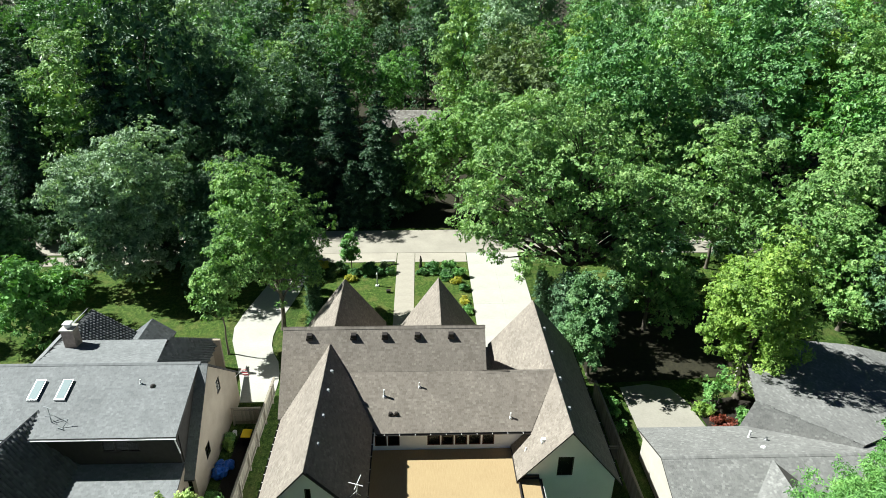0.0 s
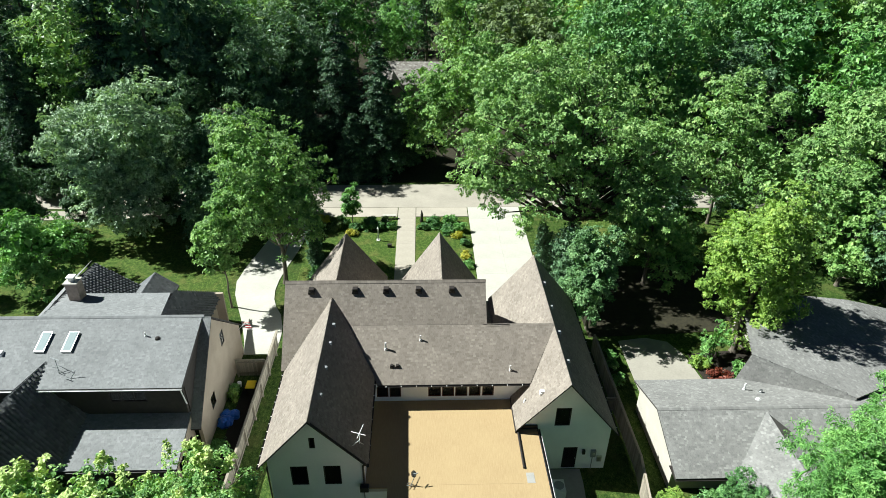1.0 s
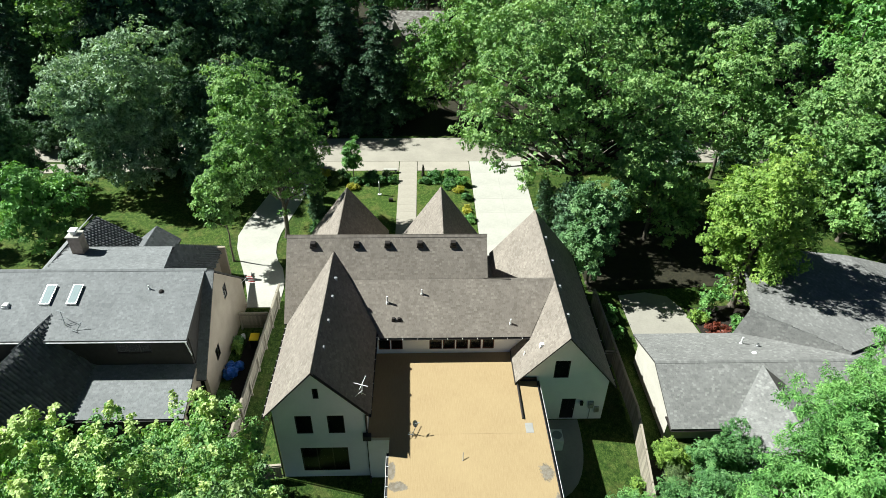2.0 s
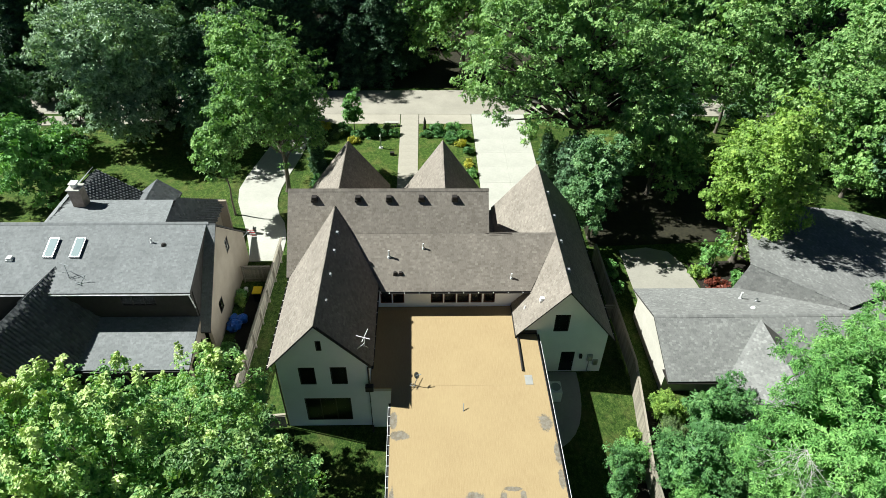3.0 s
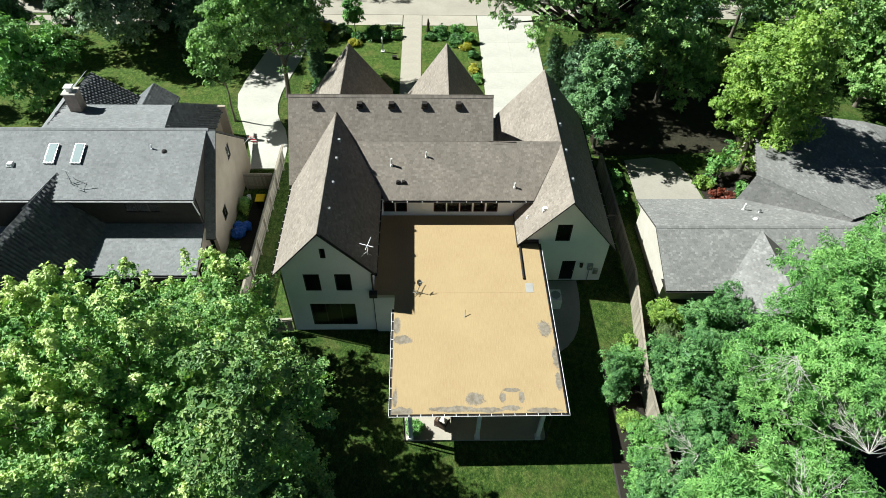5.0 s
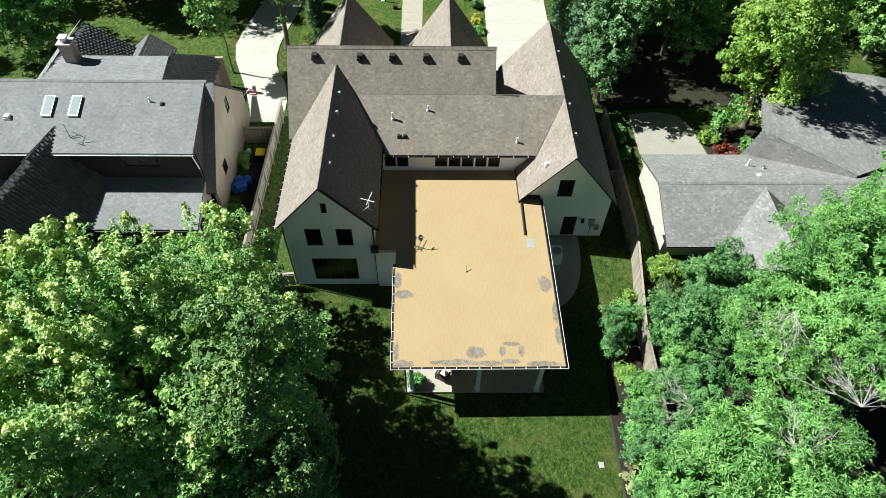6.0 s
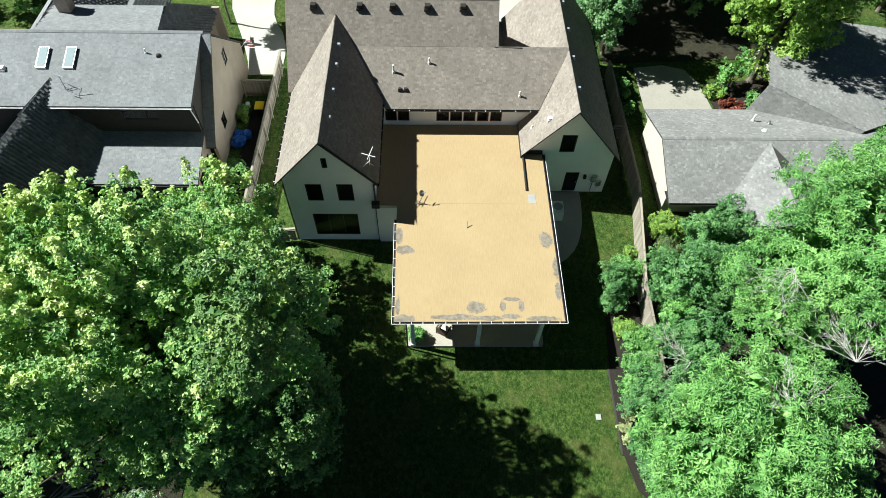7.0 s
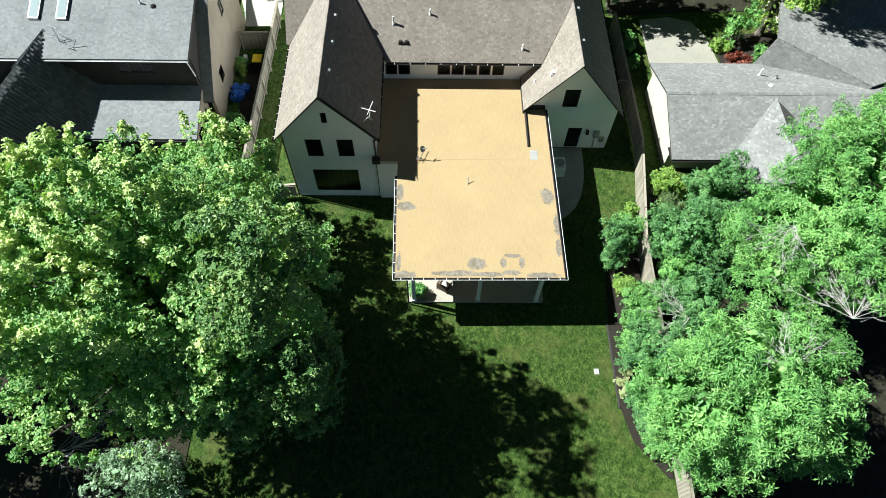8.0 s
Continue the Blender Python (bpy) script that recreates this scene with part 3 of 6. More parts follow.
part("wall", wall(B(), (4.5, 37.2), "y", 5.8, 0.2, 0, [(0, 3.7), (5.8, 3.5)]), WHITE_WALL, house)
ridge_caps((X0, R_Y, R_Z), (X1, R_Y, R_Z), BROWN_SHINGLE, house, slope=1.0)
ridge_caps((X1, 34.16, 8.33), (9.05, 34.16, 8.25), BROWN_SHINGLE, house, slope=0.8)
part("wall", wall(B(), (X1 - 0.4, 32.6), "y", 8.0, 0.25, 0, [(0, 6.35), (3.77, 10.2), (8.0, 5.9)]), WHITE_WALL, house)
part("wall", wall(B(), (X0 + 0.35, 32.4), "y", 8.2, 0.25, 0, [(0, 6.2), (3.97, 10.2), (8.2, 5.9)]), WHITE_WALL, house)
part("wall", wall(B(), (X0 + 0.6, 40.4), "x", 13.2, 0.25, 0, [(0, 6.1), (13.2, 6.1)]), WHITE_WALL, house)
# clerestory wall over the flat roof
CW = [(-3.17, -2.39), (-2.31, -1.53), (0.31, 1.17), (1.25, 2.07), (2.15, 2.97), (3.09, 3.87), (3.99, 4.78)]
part("wall", wall(B(), (-3.5, 31.26), "x", 11.3, 0.25, 3.4, [(0, 6.0), (11.3, 6.0)], [(a + 3.5, b + 3.5, 4.42, 5.35) for a, b in CW]), WHITE_WALL, house, "white board wall below the eave")
for a, b in CW:
    window(house, 31.26, "x", a, b, 4.42, 5.35, 1, frame_mat=RUST_TRIM)
for i in range(26):
    x = -3.4 + i * 0.42
    if not any(a - 0.06 < x < b + 0.06 for a, b in CW):
        part("wall_batten", box(B(), x - 0.025, x + 0.025, 31.235, 31.26, 4.1, 5.9), WHITE_WALL, house)
# east wing
part("wall", wall(B(), (5.98, 28.7), "x", 6.37, 0.25, 0, [(0, rw(5.98) - 0.3), (3.12, RW_Z - 0.3), (6.37, rw(12.35) - 0.3)],
                  [(2.55, 3.56, 4.15, 5.74), (3.4, 4.37, 0.05, 2.1)]), WHITE_WALL, house, "white stucco gable wall")
part("wall", wall(B(), (12.1, 28.95), "y", 14.0, 0.25, 0, [(0, 4.1), (14.0, 4.1)]), WHITE_WALL, house)
part("wall", wall(B(), (5.98, 28.95), "y", 14.0, 0.25, 0, [(0, 4.05), (14.0, 4.05)]), WHITE_WALL, house)
part("wall", wall(B(), (5.98, 42.9), "x", 6.37, 0.25, 0, [(0, 4.05), (3.12, RW_Z - 0.3), (6.37, 4.05)]), WHITE_WALL, house)
window(house, 28.7, "x", 8.53, 9.54, 4.15, 5.74, 1)
door = part("door", box(B(), 9.38, 10.35, 28.76, 28.82, 0.05, 2.1), BLACK, house, "black half-glazed back door")
bm = B()
for i in range(2):
    for j in range(3):
        box(bm, 9.50 + i * 0.37, 9.83 + i * 0.37, 28.745, 28.762, 0.95 + j * 0.36, 1.27 + j * 0.36)
part("door_pane", bm, GLASS, door)
part("door_handle", cyl(B(), (10.26, 28.76, 1.02), (10.26, 28.68, 1.02), 0.03), GALV, door)
W_LOW, E_LOW = 5.95, 12.65
roof_slope([(W_LOW, 28.2, rw(W_LOW)), (RW_R, 28.2, RW_Z), (RW_R, 30.86, RW_Z), (W_LOW, 30.86, rw(W_LOW))], BROWN_SHINGLE, house, seed=18)
roof_slope([(7.15, 30.86, rw(7.15)), (RW_R, 30.86, RW_Z), (RW_R, 34.12, RW_Z)], BROWN_SHINGLE, house, seed=19)
roof_slope([(W_LOW, 30.86, rw(W_LOW)), (7.15, 30.86, rw(7.15)), (7.15, 31.3, rw(7.15)), (W_LOW, 31.3, rw(W_LOW))], BROWN_SHINGLE, house, seed=20)
roof_slope([(RW_R, 34.12, RW_Z), (RW_R, 43.4, RW_Z), (5.57, 43.4, rw(5.57)), (5.57, 38.0, rw(5.57))], BROWN_SHINGLE, house, seed=21)
roof_slope([(RW_R, 28.2, RW_Z), (E_LOW, 28.2, rw(E_LOW)), (E_LOW, 43.4, rw(E_LOW)), (RW_R, 43.4, RW_Z)], BROWN_SHINGLE, house, seed=22)
ridge_caps((RW_R, 28.2, RW_Z), (RW_R, 43.4, RW_Z), BROWN_SHINGLE, house, slope=1.2)
# front gables
for gx, gz, gs, seed in ((1.44, 8.94, 1.44, 23), (-6.46, 8.9, 1.31, 25)):
    half = 3.35
    for s in (-1, 1):
        roof_slope([(gx, 46.0, gz), (gx + s * half, 46.0, gz - gs * half), (gx + s * half, 40.4, gz - gs * half), (gx, 37.6, gz)], BROWN_SHINGLE, house, seed=seed + s)
    ridge_caps((gx, 37.6, gz), (gx, 46.0, gz), BROWN_SHINGLE, house, slope=1.4)
    part("wall", wall(B(), (gx - 3.0, 45.4), "x", 6.0, 0.25, 0, [(0, gz - gs * 3.0 - 0.3), (3.0, gz - 0.35), (6.0, gz - gs * 3.0 - 0.3)]), WHITE_WALL, house)
    for s in (-3.0, 2.75):
        part("wall", wall(B(), (gx + s, 40.6), "y", 4.8, 0.25, 0, [(0, gz - gs * 3.0 - 0.3), (4.8, gz - gs * 3.0 - 0.3)]), WHITE_WALL, house)
roof_slope([(-3.6, 47.0, 3.2), (-1.2, 47.0, 3.2), (-1.2, 40.6, 4.9), (-3.6, 40.6, 4.9)], BROWN_SHINGLE, house, seed=28)
# flat rear roof
FZ = 4.06
part("flat_roof", slab(B(), [(-2.05, 16.0, FZ), (7.5, 16.05, FZ), (7.44, 28.68, FZ), (6.06, 28.68, FZ), (6.06, 31.25, FZ), (-3.48, 31.25, FZ), (-3.48, 24.2, FZ), (-2.16, 24.2, FZ), (-2.16, 23.1, FZ)], 0.06), FELT, house,
     "tan mineral-felt flat roof with worn grey spots")
part("fascia", slab(B(), [(-2.0, 16.06, FZ - 0.064), (7.44, 16.1, FZ - 0.064), (7.38, 28.68, FZ - 0.064), (-3.46, 28.68, FZ - 0.064), (-3.46, 24.25, FZ - 0.064), (-2.1, 24.25, FZ - 0.064)], 0.3), FASCIA, house)
gutter(house, (-2.05, 16.0, FZ - 0.02), (7.5, 16.05, FZ - 0.02), (0, -1, 0), DARK_TRIM, 0.6)
gutter(house, (-2.05, 16.0, FZ - 0.02), (-2.16, 23.1, FZ - 0.02), (-1, 0, 0), DARK_TRIM, 0.6)
gutter(house, (7.5, 16.05, FZ - 0.02), (7.44, 28.6, FZ - 0.02), (1, 0, 0), DARK_TRIM, 0.0)
for p0, p1, label in (((-2.19, 15.86, FZ - 0.02), (7.64, 15.91, FZ - 0.02), "pale metal lip of the gutter"), ((-2.19, 15.9, FZ - 0.02), (-2.3, 23.1, FZ - 0.02), ""), ((7.64, 15.95, FZ - 0.02), (7.58, 28.6, FZ - 0.02), "")):
    part("gutter_lip", cyl(B(), p0, p1, 0.014, seg=6), WHITE_METAL, house, label)
gutter(house, (-9.37, 24.05, lw(-9.37) - 0.1), (-9.37, 32.0, lw(-9.37) - 0.1), (-1, 0, 0), DARK_TRIM, 0.6)
gutter(house, (-3.26, 24.05, lw(-3.26) - 0.1), (-3.26, 31.2, lw(-3.26) - 0.1), (1, 0, 0), DARK_TRIM, 0.9)
gutter(house, (-3.0, 30.86, 5.8), (7.1, 30.86, 5.8), (0, -1, 0), DARK_TRIM, 1.0)
gutter(house, (E_LOW, 28.2, rw(E_LOW) - 0.1), (E_LOW, 43.4, rw(E_LOW) - 0.1), (1, 0, 0), DARK_TRIM, 1.2)
bm = B()
cyl(bm, (7.4, 28.6, FZ + 0.05), (7.49, 16.1, FZ + 0.05), 0.035, seg=6)
part("edge_strip", bm, DARK_TRIM, house)
part("edge_strip", box(B(), 6.02, 6.12, 25.4, 28.2, FZ, FZ + 0.14, 0.02), DARK_TRIM, house)
part("edge_strip", box(B(), 5.9, 5.98, 28.2, 31.2, FZ, FZ + 0.2, 0.02), DARK_TRIM, house)
part("edge_strip", box(B(), 6.1, 7.4, 28.55, 28.7, FZ, FZ + 0.25, 0.02), DARK_TRIM, house)
part("roof_seam", box(B(), 0.4, 5.9, 24.34, 24.36, FZ, FZ + 0.007), FELT, house)
part("flashing_patch", box(B(), 6.14, 6.62, 24.35, 25.1, FZ, FZ + 0.012, 0.004), PATIO, house, "pale patch of flashing on the felt")
# Porch shade is put into the back wall's colour.
part("wall", wall(B(), (-3.5, 24.3), "x", 10.85, 0.25, 0, [(0, 3.69), (10.85, 3.69)], [(2.6, 5.0, 0.3, 2.6), (6.0, 9.4, 0.12, 2.6)]), SHADE_BROWN, house, "porch back wall with porch shade in its brown")
part("wall", box(B(), -3.5, -2.12, 24.24, 24.3, 0, 3.69), WHITE_WALL, house)
window(house, 24.3, "x", -0.9, 1.5, 0.3, 2.6, 1, 2)
window(house, 24.3, "x", 2.5, 5.9, 0.12, 2.6, 1, 4)
part("wall", wall(B(), (7.1, 24.55), "y", 4.15, 0.25, 0, [(0, 3.69), (4.15, 3.69)]), WHITE_WALL, house)
for px in (-1.09, 2.83, 6.42):
    part("post", box(B(), px - 0.11, px + 0.11, 16.42, 16.64, 0.1, FZ - 0.36, 0.015), WHITE_TRIM, house, "white square porch post" if px < 0 else "")
    part("post_base", box(B(), px - 0.16, px + 0.16, 16.37, 16.69, 0.1, 0.3, 0.015), WHITE_TRIM, house)
for x, y, zt in ((-1.42, 16.32, 3.7), (6.85, 16.32, 3.7)):
    bm = B()
    cyl(bm, (x, y, 0.12), (x, y, zt), 0.05, seg=8)
    cyl(bm, (x, y, zt), (x + (-0.55 if x < 0 else 0.6), y - 0.3, FZ - 0.05), 0.05, seg=8)
    part("downspout", bm, DARK_TRIM, house)
bm = B()
cyl(bm, (-3.5, 24.3, 0.15), (-3.5, 24.3, 5.9), 0.055, seg=8)
cyl(bm, (-3.5, 24.3, 5.9), (-3.2, 24.2, 6.1), 0.055, seg=8)
cyl(bm, (-3.5, 24.3, 0.15), (-3.45, 23.8, 0.05), 0.055, seg=8)
part("downspout", bm, DARK_TRIM, house)
part("downspout", cyl(B(), (-8.98, 24.33, 0.1), (-8.98, 24.33, 5.9), 0.05, seg=8), DARK_TRIM, house)
part("leader_head", box(B(), -3.75, -3.25, 24.02, 24.36, 3.9, 4.3, 0.03), DARK_TRIM, house)
# vents, pipes, masts
for x in (-7.73, -4.71, -2.56, -0.3, 2.02):
    vent_box(house, (x, 35.84, 10.04), 0.36, 0.26, DARK_TRIM)
for y in (32.95, 31.05, 28.76, 26.45):
    vent_box(house, (-5.93, y, 9.3), 0.2, 0.14, GREY_METAL)
for y in (39.81, 36.74, 33.77, 30.77):
    vent_box(house, (9.42, y, 7.82), 0.2, 0.14, GREY_METAL)
vent_pipe(house, (-2.55, 32.82, 7.33), 0.55, 0.06)
vent_pipe(house, (-0.19, 33.3, 7.69), 0.4, 0.05)
vent_pipe(house, (5.83, 31.59, 6.42), 0.4, 0.05)
vent_box(house, (-2.12, 31.87, 6.63), 0.2, 0.14, DARK_TRIM)
vent_box(house, (-1.74, 31.87, 6.63), 0.2, 0.14, DARK_TRIM)
vent_box(house, (7.65, 29.43, 6.41), 0.26, 0.2, WHITE_METAL)
vent_pipe(house, (6.67, 29.89, 5.21), 0.2, 0.04)


def aerial(name, base, height, lean, label, rods, material):
    """A mast with a boom and cross rods."""
    b = Vector(base)
    top = b + Vector((lean[0], lean[1], height))
    t = thing(name, label, "aerial", base)
    o = Vector(base)
    part("mast", cyl(B(), (0, 0, -0.15), top - o, 0.025, 0.02, 6), material, t)
    for (c, d, half, r) in rods:
        c, d = Vector(c), Vector(d).normalized()
        part("rod", cyl(B(), c - d * half, c + d * half, r, r, 6), material, t)
    for s in (-1, 1):
        part("brace", cyl(B(), (0.25 * s, 0.2, -0.1), (0, 0, height * 0.45), 0.012, 0.012, 5), material, t)
    return t


aerial("roof_aerial", (-3.75, 25.0, 6.75), 0.8, (0.1, 0.2), "white television aerial on the shaded roof slope", [((0.1, 0.35, 0.8), (0.3, 1, 0.1), 0.5, 0.022), ((0.0, 0.2, 0.8), (1, -0.35, 0), 0.45, 0.022), ((-0.1, -0.2, 0.5), (1, 1.2, 0), 0.3, 0.018)], WHITE_METAL)
aerial("dish_mast", (-0.86, 24.26, FZ), 0.85, (0.35, 0.15), "thin grey dish mast on the tan flat roof", [((0.38, 0.2, 0.9), (1, 0.2, 0.1), 0.14, 0.03), ((0.0, 0.0, 0.12), (1, 0, 0), 0.18, 0.02)], GREY_METAL)
dish = bpy.data.objects["dish_mast"]
bm = B()
bmesh.ops.create_uvsphere(bm, u_segments=14, v_segments=8, radius=0.3)
bmesh.ops.scale(bm, vec=(0.75, 0.75, 0.75), verts=bm.verts)
for v in list(bm.verts):
    if v.co.z > -0.13:
        bm.verts.remove(v)
bmesh.ops.transform(bm, matrix=Matrix.Translation((0.36, 0.15, 0.95)) @ Euler((radians(50), 0, radians(60))).to_matrix().to_4x4() @ Matrix.Diagonal((1.3, 1.3, 1.0, 1)), verts=bm.verts)
part("dish", bm, GREY_METAL, dish)
vent = thing("antenna_stub", "short thin pipe stub on the tan flat roof", "vent pipe", (2.17, 22.4, FZ))
part("stub", cyl(B(), (0, 0, -0.05), (0.03, 0.35, 0.35), 0.03, 0.02, 6), GREY_METAL, vent)
# wall fittings by the back door
lamp = thing("wall_lamp", "black lantern on the white wall beside the back door", "wall lamp", (10.74, 28.7, 1.75))
part("lantern", box(B(), -0.1, 0.1, -0.22, -0.04, -0.15, 0.2, 0.03), BLACK, lamp)
part("bracket", box(B(), -0.05, 0.05, -0.06, 0.02, -0.1, 0.1), BLACK, lamp)
meter = thing("electric_meter", "grey electric meter boxes on the white wall", "meter", (11.6, 28.7, 1.1))
part("meter_box", box(B(), -0.35, 0.0, -0.16, 0.01, 0.15, 0.75, 0.02), GREY_METAL, meter)
part("meter_box", box(B(), 0.12, 0.45, -0.14, 0.01, -0.3, 0.2, 0.02), GALV, meter)
part("conduit", cyl(B(), (-0.18, -0.06, -1.05), (-0.18, -0.06, 0.2), 0.03, seg=6), GREY_METAL, meter)
part("meter_dial", cyl(B(), (-0.18, -0.16, 0.5), (-0.18, -0.22, 0.5), 0.09, seg=12), GALV, meter)
ac = thing("air_conditioner", "pale outdoor air conditioning unit on the patio", "air conditioner", (8.75, 26.5, 0.05))
part("casing", box(B(), -0.4, 0.4, -0.5, 0.5, 0.0, 1.0, 0.04), WHITE_METAL, ac)
part("fan_grille", cyl(B(), (0, 0, 1.0), (0, 0, 1.04), 0.33, seg=18), GREY_METAL, ac)


# porch seats
WICKER = wood_material("brown_wicker", (0.10, 0.062, 0.04))
CUSHION = plain("pale_cushion", (0.62, 0.58, 0.52), 0.9)


def porch_chair(x, y, turn):
    """A low wicker armchair with a loose cushion."""
    c = thing("porch_chair", "brown wicker armchair with a pale cushion on the porch", "chair", (x, y, 0.1), "porch chairs")
    c.rotation_euler = (0, 0, radians(turn))
    part("seat", box(B(), -0.34, 0.34, -0.32, 0.3, 0.24, 0.34, 0.03), WICKER, c)
    part("cushion", box(B(), -0.27, 0.27, -0.3, 0.2, 0.345, 0.44, 0.04), CUSHION, c, "pale seat cushion")
    part("backrest", box(B(), -0.34, 0.34, 0.22, 0.32, 0.3, 0.86, 0.04), WICKER, c)
    for k in (-1, 1):
        part("armrest", box(B(), k * 0.36 - 0.05, k * 0.36 + 0.05, -0.32, 0.26, 0.52, 0.6, 0.025), WICKER, c)
        for yy in (-0.29, 0.25):
            part("leg", box(B(), k * 0.35 - 0.03, k * 0.35 + 0.03, yy - 0.03, yy + 0.03, 0.0, 0.54, 0.008), WICKER, c)
    return c


porch_chair(0.75, 17.35, 150)
porch_chair(1.5, 18.1, 110)


# ---- the grey-roofed neighbour to the west ----
nb = thing("house", "tan stucco house with grey shingled roofs and a shed dormer", "house")
NR, NZ, NS = 36.0, 7.8, 0.9
E_X = -15.2


def saddle(y):
    return NZ - NS * abs(y - NR)


part("wall", wall(B(), (E_X - 0.25, 30.75), "y", 10.5, 0.25, 0, [(0, saddle(30.75) - 0.15), (5.25, NZ - 0.2), (10.5, saddle(41.25) - 0.15)], [(6.2, 7.0, 4.2, 5.4), (2.3, 3.2, 1.6, 2.7)]), TAN_WALL, nb, "tan stucco gable wall")
window(nb, E_X, "y", 36.95, 37.75, 4.2, 5.4, -1, 2, 2)
window(nb, E_X, "y", 33.05, 33.95, 1.6, 2.7, -1, 2, 1)
for y0, y1 in ((30.3, NR), (41.6, NR)):
    roof_slope([(-40, y0, saddle(y0)), (E_X + 0.12, y0, saddle(y0)), (E_X + 0.12, NR, NZ), (-40, NR, NZ)], GREY_SHINGLE, nb, seed=int(y0))
DX = -15.72
roof_slope([(-40, 30.55, 6.2), (DX, 30.55, 6.2), (DX, NR + 0.15, 7.84), (-40, NR + 0.15, 7.84)], GREY_SHINGLE, nb, seed=41, thick=0.25)
ridge_caps((-40, NR + 0.1, 7.86), (DX + 0.1, NR + 0.1, 7.86), GREY_SHINGLE, nb, slope=0.5)
# Eave shade is painted into the dormer wall.
part("wall", wall(B(), (-40, 30.95), "x", 24.1, 0.2, 2.8, [(0, 6.05), (24.1, 6.05)], [(19.2, 21.6, 4.6, 5.5)]), SHADE_BROWN, nb, "dormer wall with eave shade put in its colour")
window(nb, 30.95, "x", -20.8, -18.4, 4.6, 5.5, 1, 3)
# The cheek is darkened in colour to stand for its shade.
part("wall", wall(B(), (DX - 0.3, 31.15), "y", 4.8, 0.2, 3.2, [(0, 6.0), (4.8, 7.55)]), SHADE_BROWN, nb, "dormer cheek with shade put in its colour")
gutter(nb, (-40, 30.55, 6.1), (DX, 30.55, 6.1), (0, -1, 0), WHITE_METAL)
part("downspout", cyl(B(), (DX - 0.1, 30.5, 6.05), (DX - 0.15, 30.95, 4.4), 0.05, seg=6), WHITE_METAL, nb)
# low rear roof and cross gable
roof_slope([(-23.2, 26.9, 2.75), (-15.55, 26.9, 2.75), (-15.75, 30.95, 3.55), (-22.9, 30.95, 3.55)], GREY_SHINGLE, nb, seed=42, course=0.15)
part("wall", wall(B(), (-15.95, 27.3), "y", 3.5, 0.2, 0, [(0, 2.6), (3.5, 3.3)], [(0.4, 1.5, 0.5, 2.2), (1.8, 2.9, 0.5, 2.2)]), TAN_WALL, nb)
window(nb, -15.75, "y", 27.7, 28.8, 0.5, 2.2, -1, 1, 2)
window(nb, -15.75, "y", 29.1, 30.2, 0.5, 2.2, -1, 1, 2)
# Shade below the low eave is put into this wall's colour.
part("wall", wall(B(), (-23, 27.3), "x", 7.0, 0.2, 0, [(0, 2.6), (7.0, 2.6)]), SHADE_BROWN, nb)
gutter(nb, (-23.2, 26.9, 2.66), (-15.55, 26.9, 2.66), (0, -1, 0), DARK_TRIM)
PN, PS = Vector((-25.2, 32.6, 6.8)), Vector((-27.9, 20.2, 6.5))


def beside(low_point, y, z):
    """The place at y and z in the plane of the cross gable's ridge and a point low on its slope."""
    n = (PS - PN).cross(Vector(low_point) - PN)
    return (PN.x - (n.y * (y - PN.y) + n.z * (z - PN.z)) / n.x, y, z)


EAST, WEST = (-22.7, 30.8, 3.5), (-29.0, 30.8, 3.6)
for low_point in (EAST, WEST):
    roof_slope([tuple(PN), tuple(PS), beside(low_point, 20.2, 2.4), beside(low_point, 31.2, 3.2)], SCALLOP, nb, seed=44, course=0.2, tab=0.26, lift=0.03)
ridge_caps(PS, PN, GREY_SHINGLE, nb, width=0.36, slope=1.0)


def rolled_tiles(top0, top1, low0, low1, pitch, courses, radius, material, parent):
    """Rows of half-round tiles running down a slope, each course lapping over the next."""
    top0, top1, low0, low1 = (np.array(p, float) for p in (top0, top1, low0, low1))
    up = np.cross(top1 - top0, low0 - top0)
    up /= np.linalg.norm(up)
    up *= np.sign(up[2])
    count = int(np.linalg.norm(top1 - top0) / pitch)
    rng = np.random.default_rng(46)
    verts, quads = [], []
    for i in range(count):
        f = (i + 0.5) / count
        a, b = top0 + (top1 - top0) * f, low0 + (low1 - low0) * f
        side = (top1 - top0) / np.linalg.norm(top1 - top0)
        for j in range(courses):
            k = len(verts)
            for g, r, h in ((j / courses, radius * 0.78, 0.0), ((j + 1.04) / courses, radius, 0.055)):
                p = a + (b - a) * (g + (0.5 / courses if i % 2 else 0.0)) + rng.normal(0, 0.006, 3)
                for q in range(6):
                    w = math.pi * q / 5
                    verts.append(p + side * math.cos(w) * r + up * (math.sin(w) * r + h))
            quads += [(k + q, k + q + 1, k + 7 + q, k + 6 + q) for q in range(5)]
    return mesh_from("roll_tile", np.array(verts), np.array(quads), material, parent, "dark grey half-round roof tiles", "stuff")


rolled_tiles(PN, PS, beside(EAST, 31.2, 3.2), beside(EAST, 20.2, 2.4), 0.27, 19, 0.105, SCALLOP, nb)
part("wall", wall(B(), (-31.0, 20.6), "x", 7.0, 0.25, 0, [(0, 3.0), (3.1, 6.0), (7.0, 2.7)]), TAN_WALL, nb)
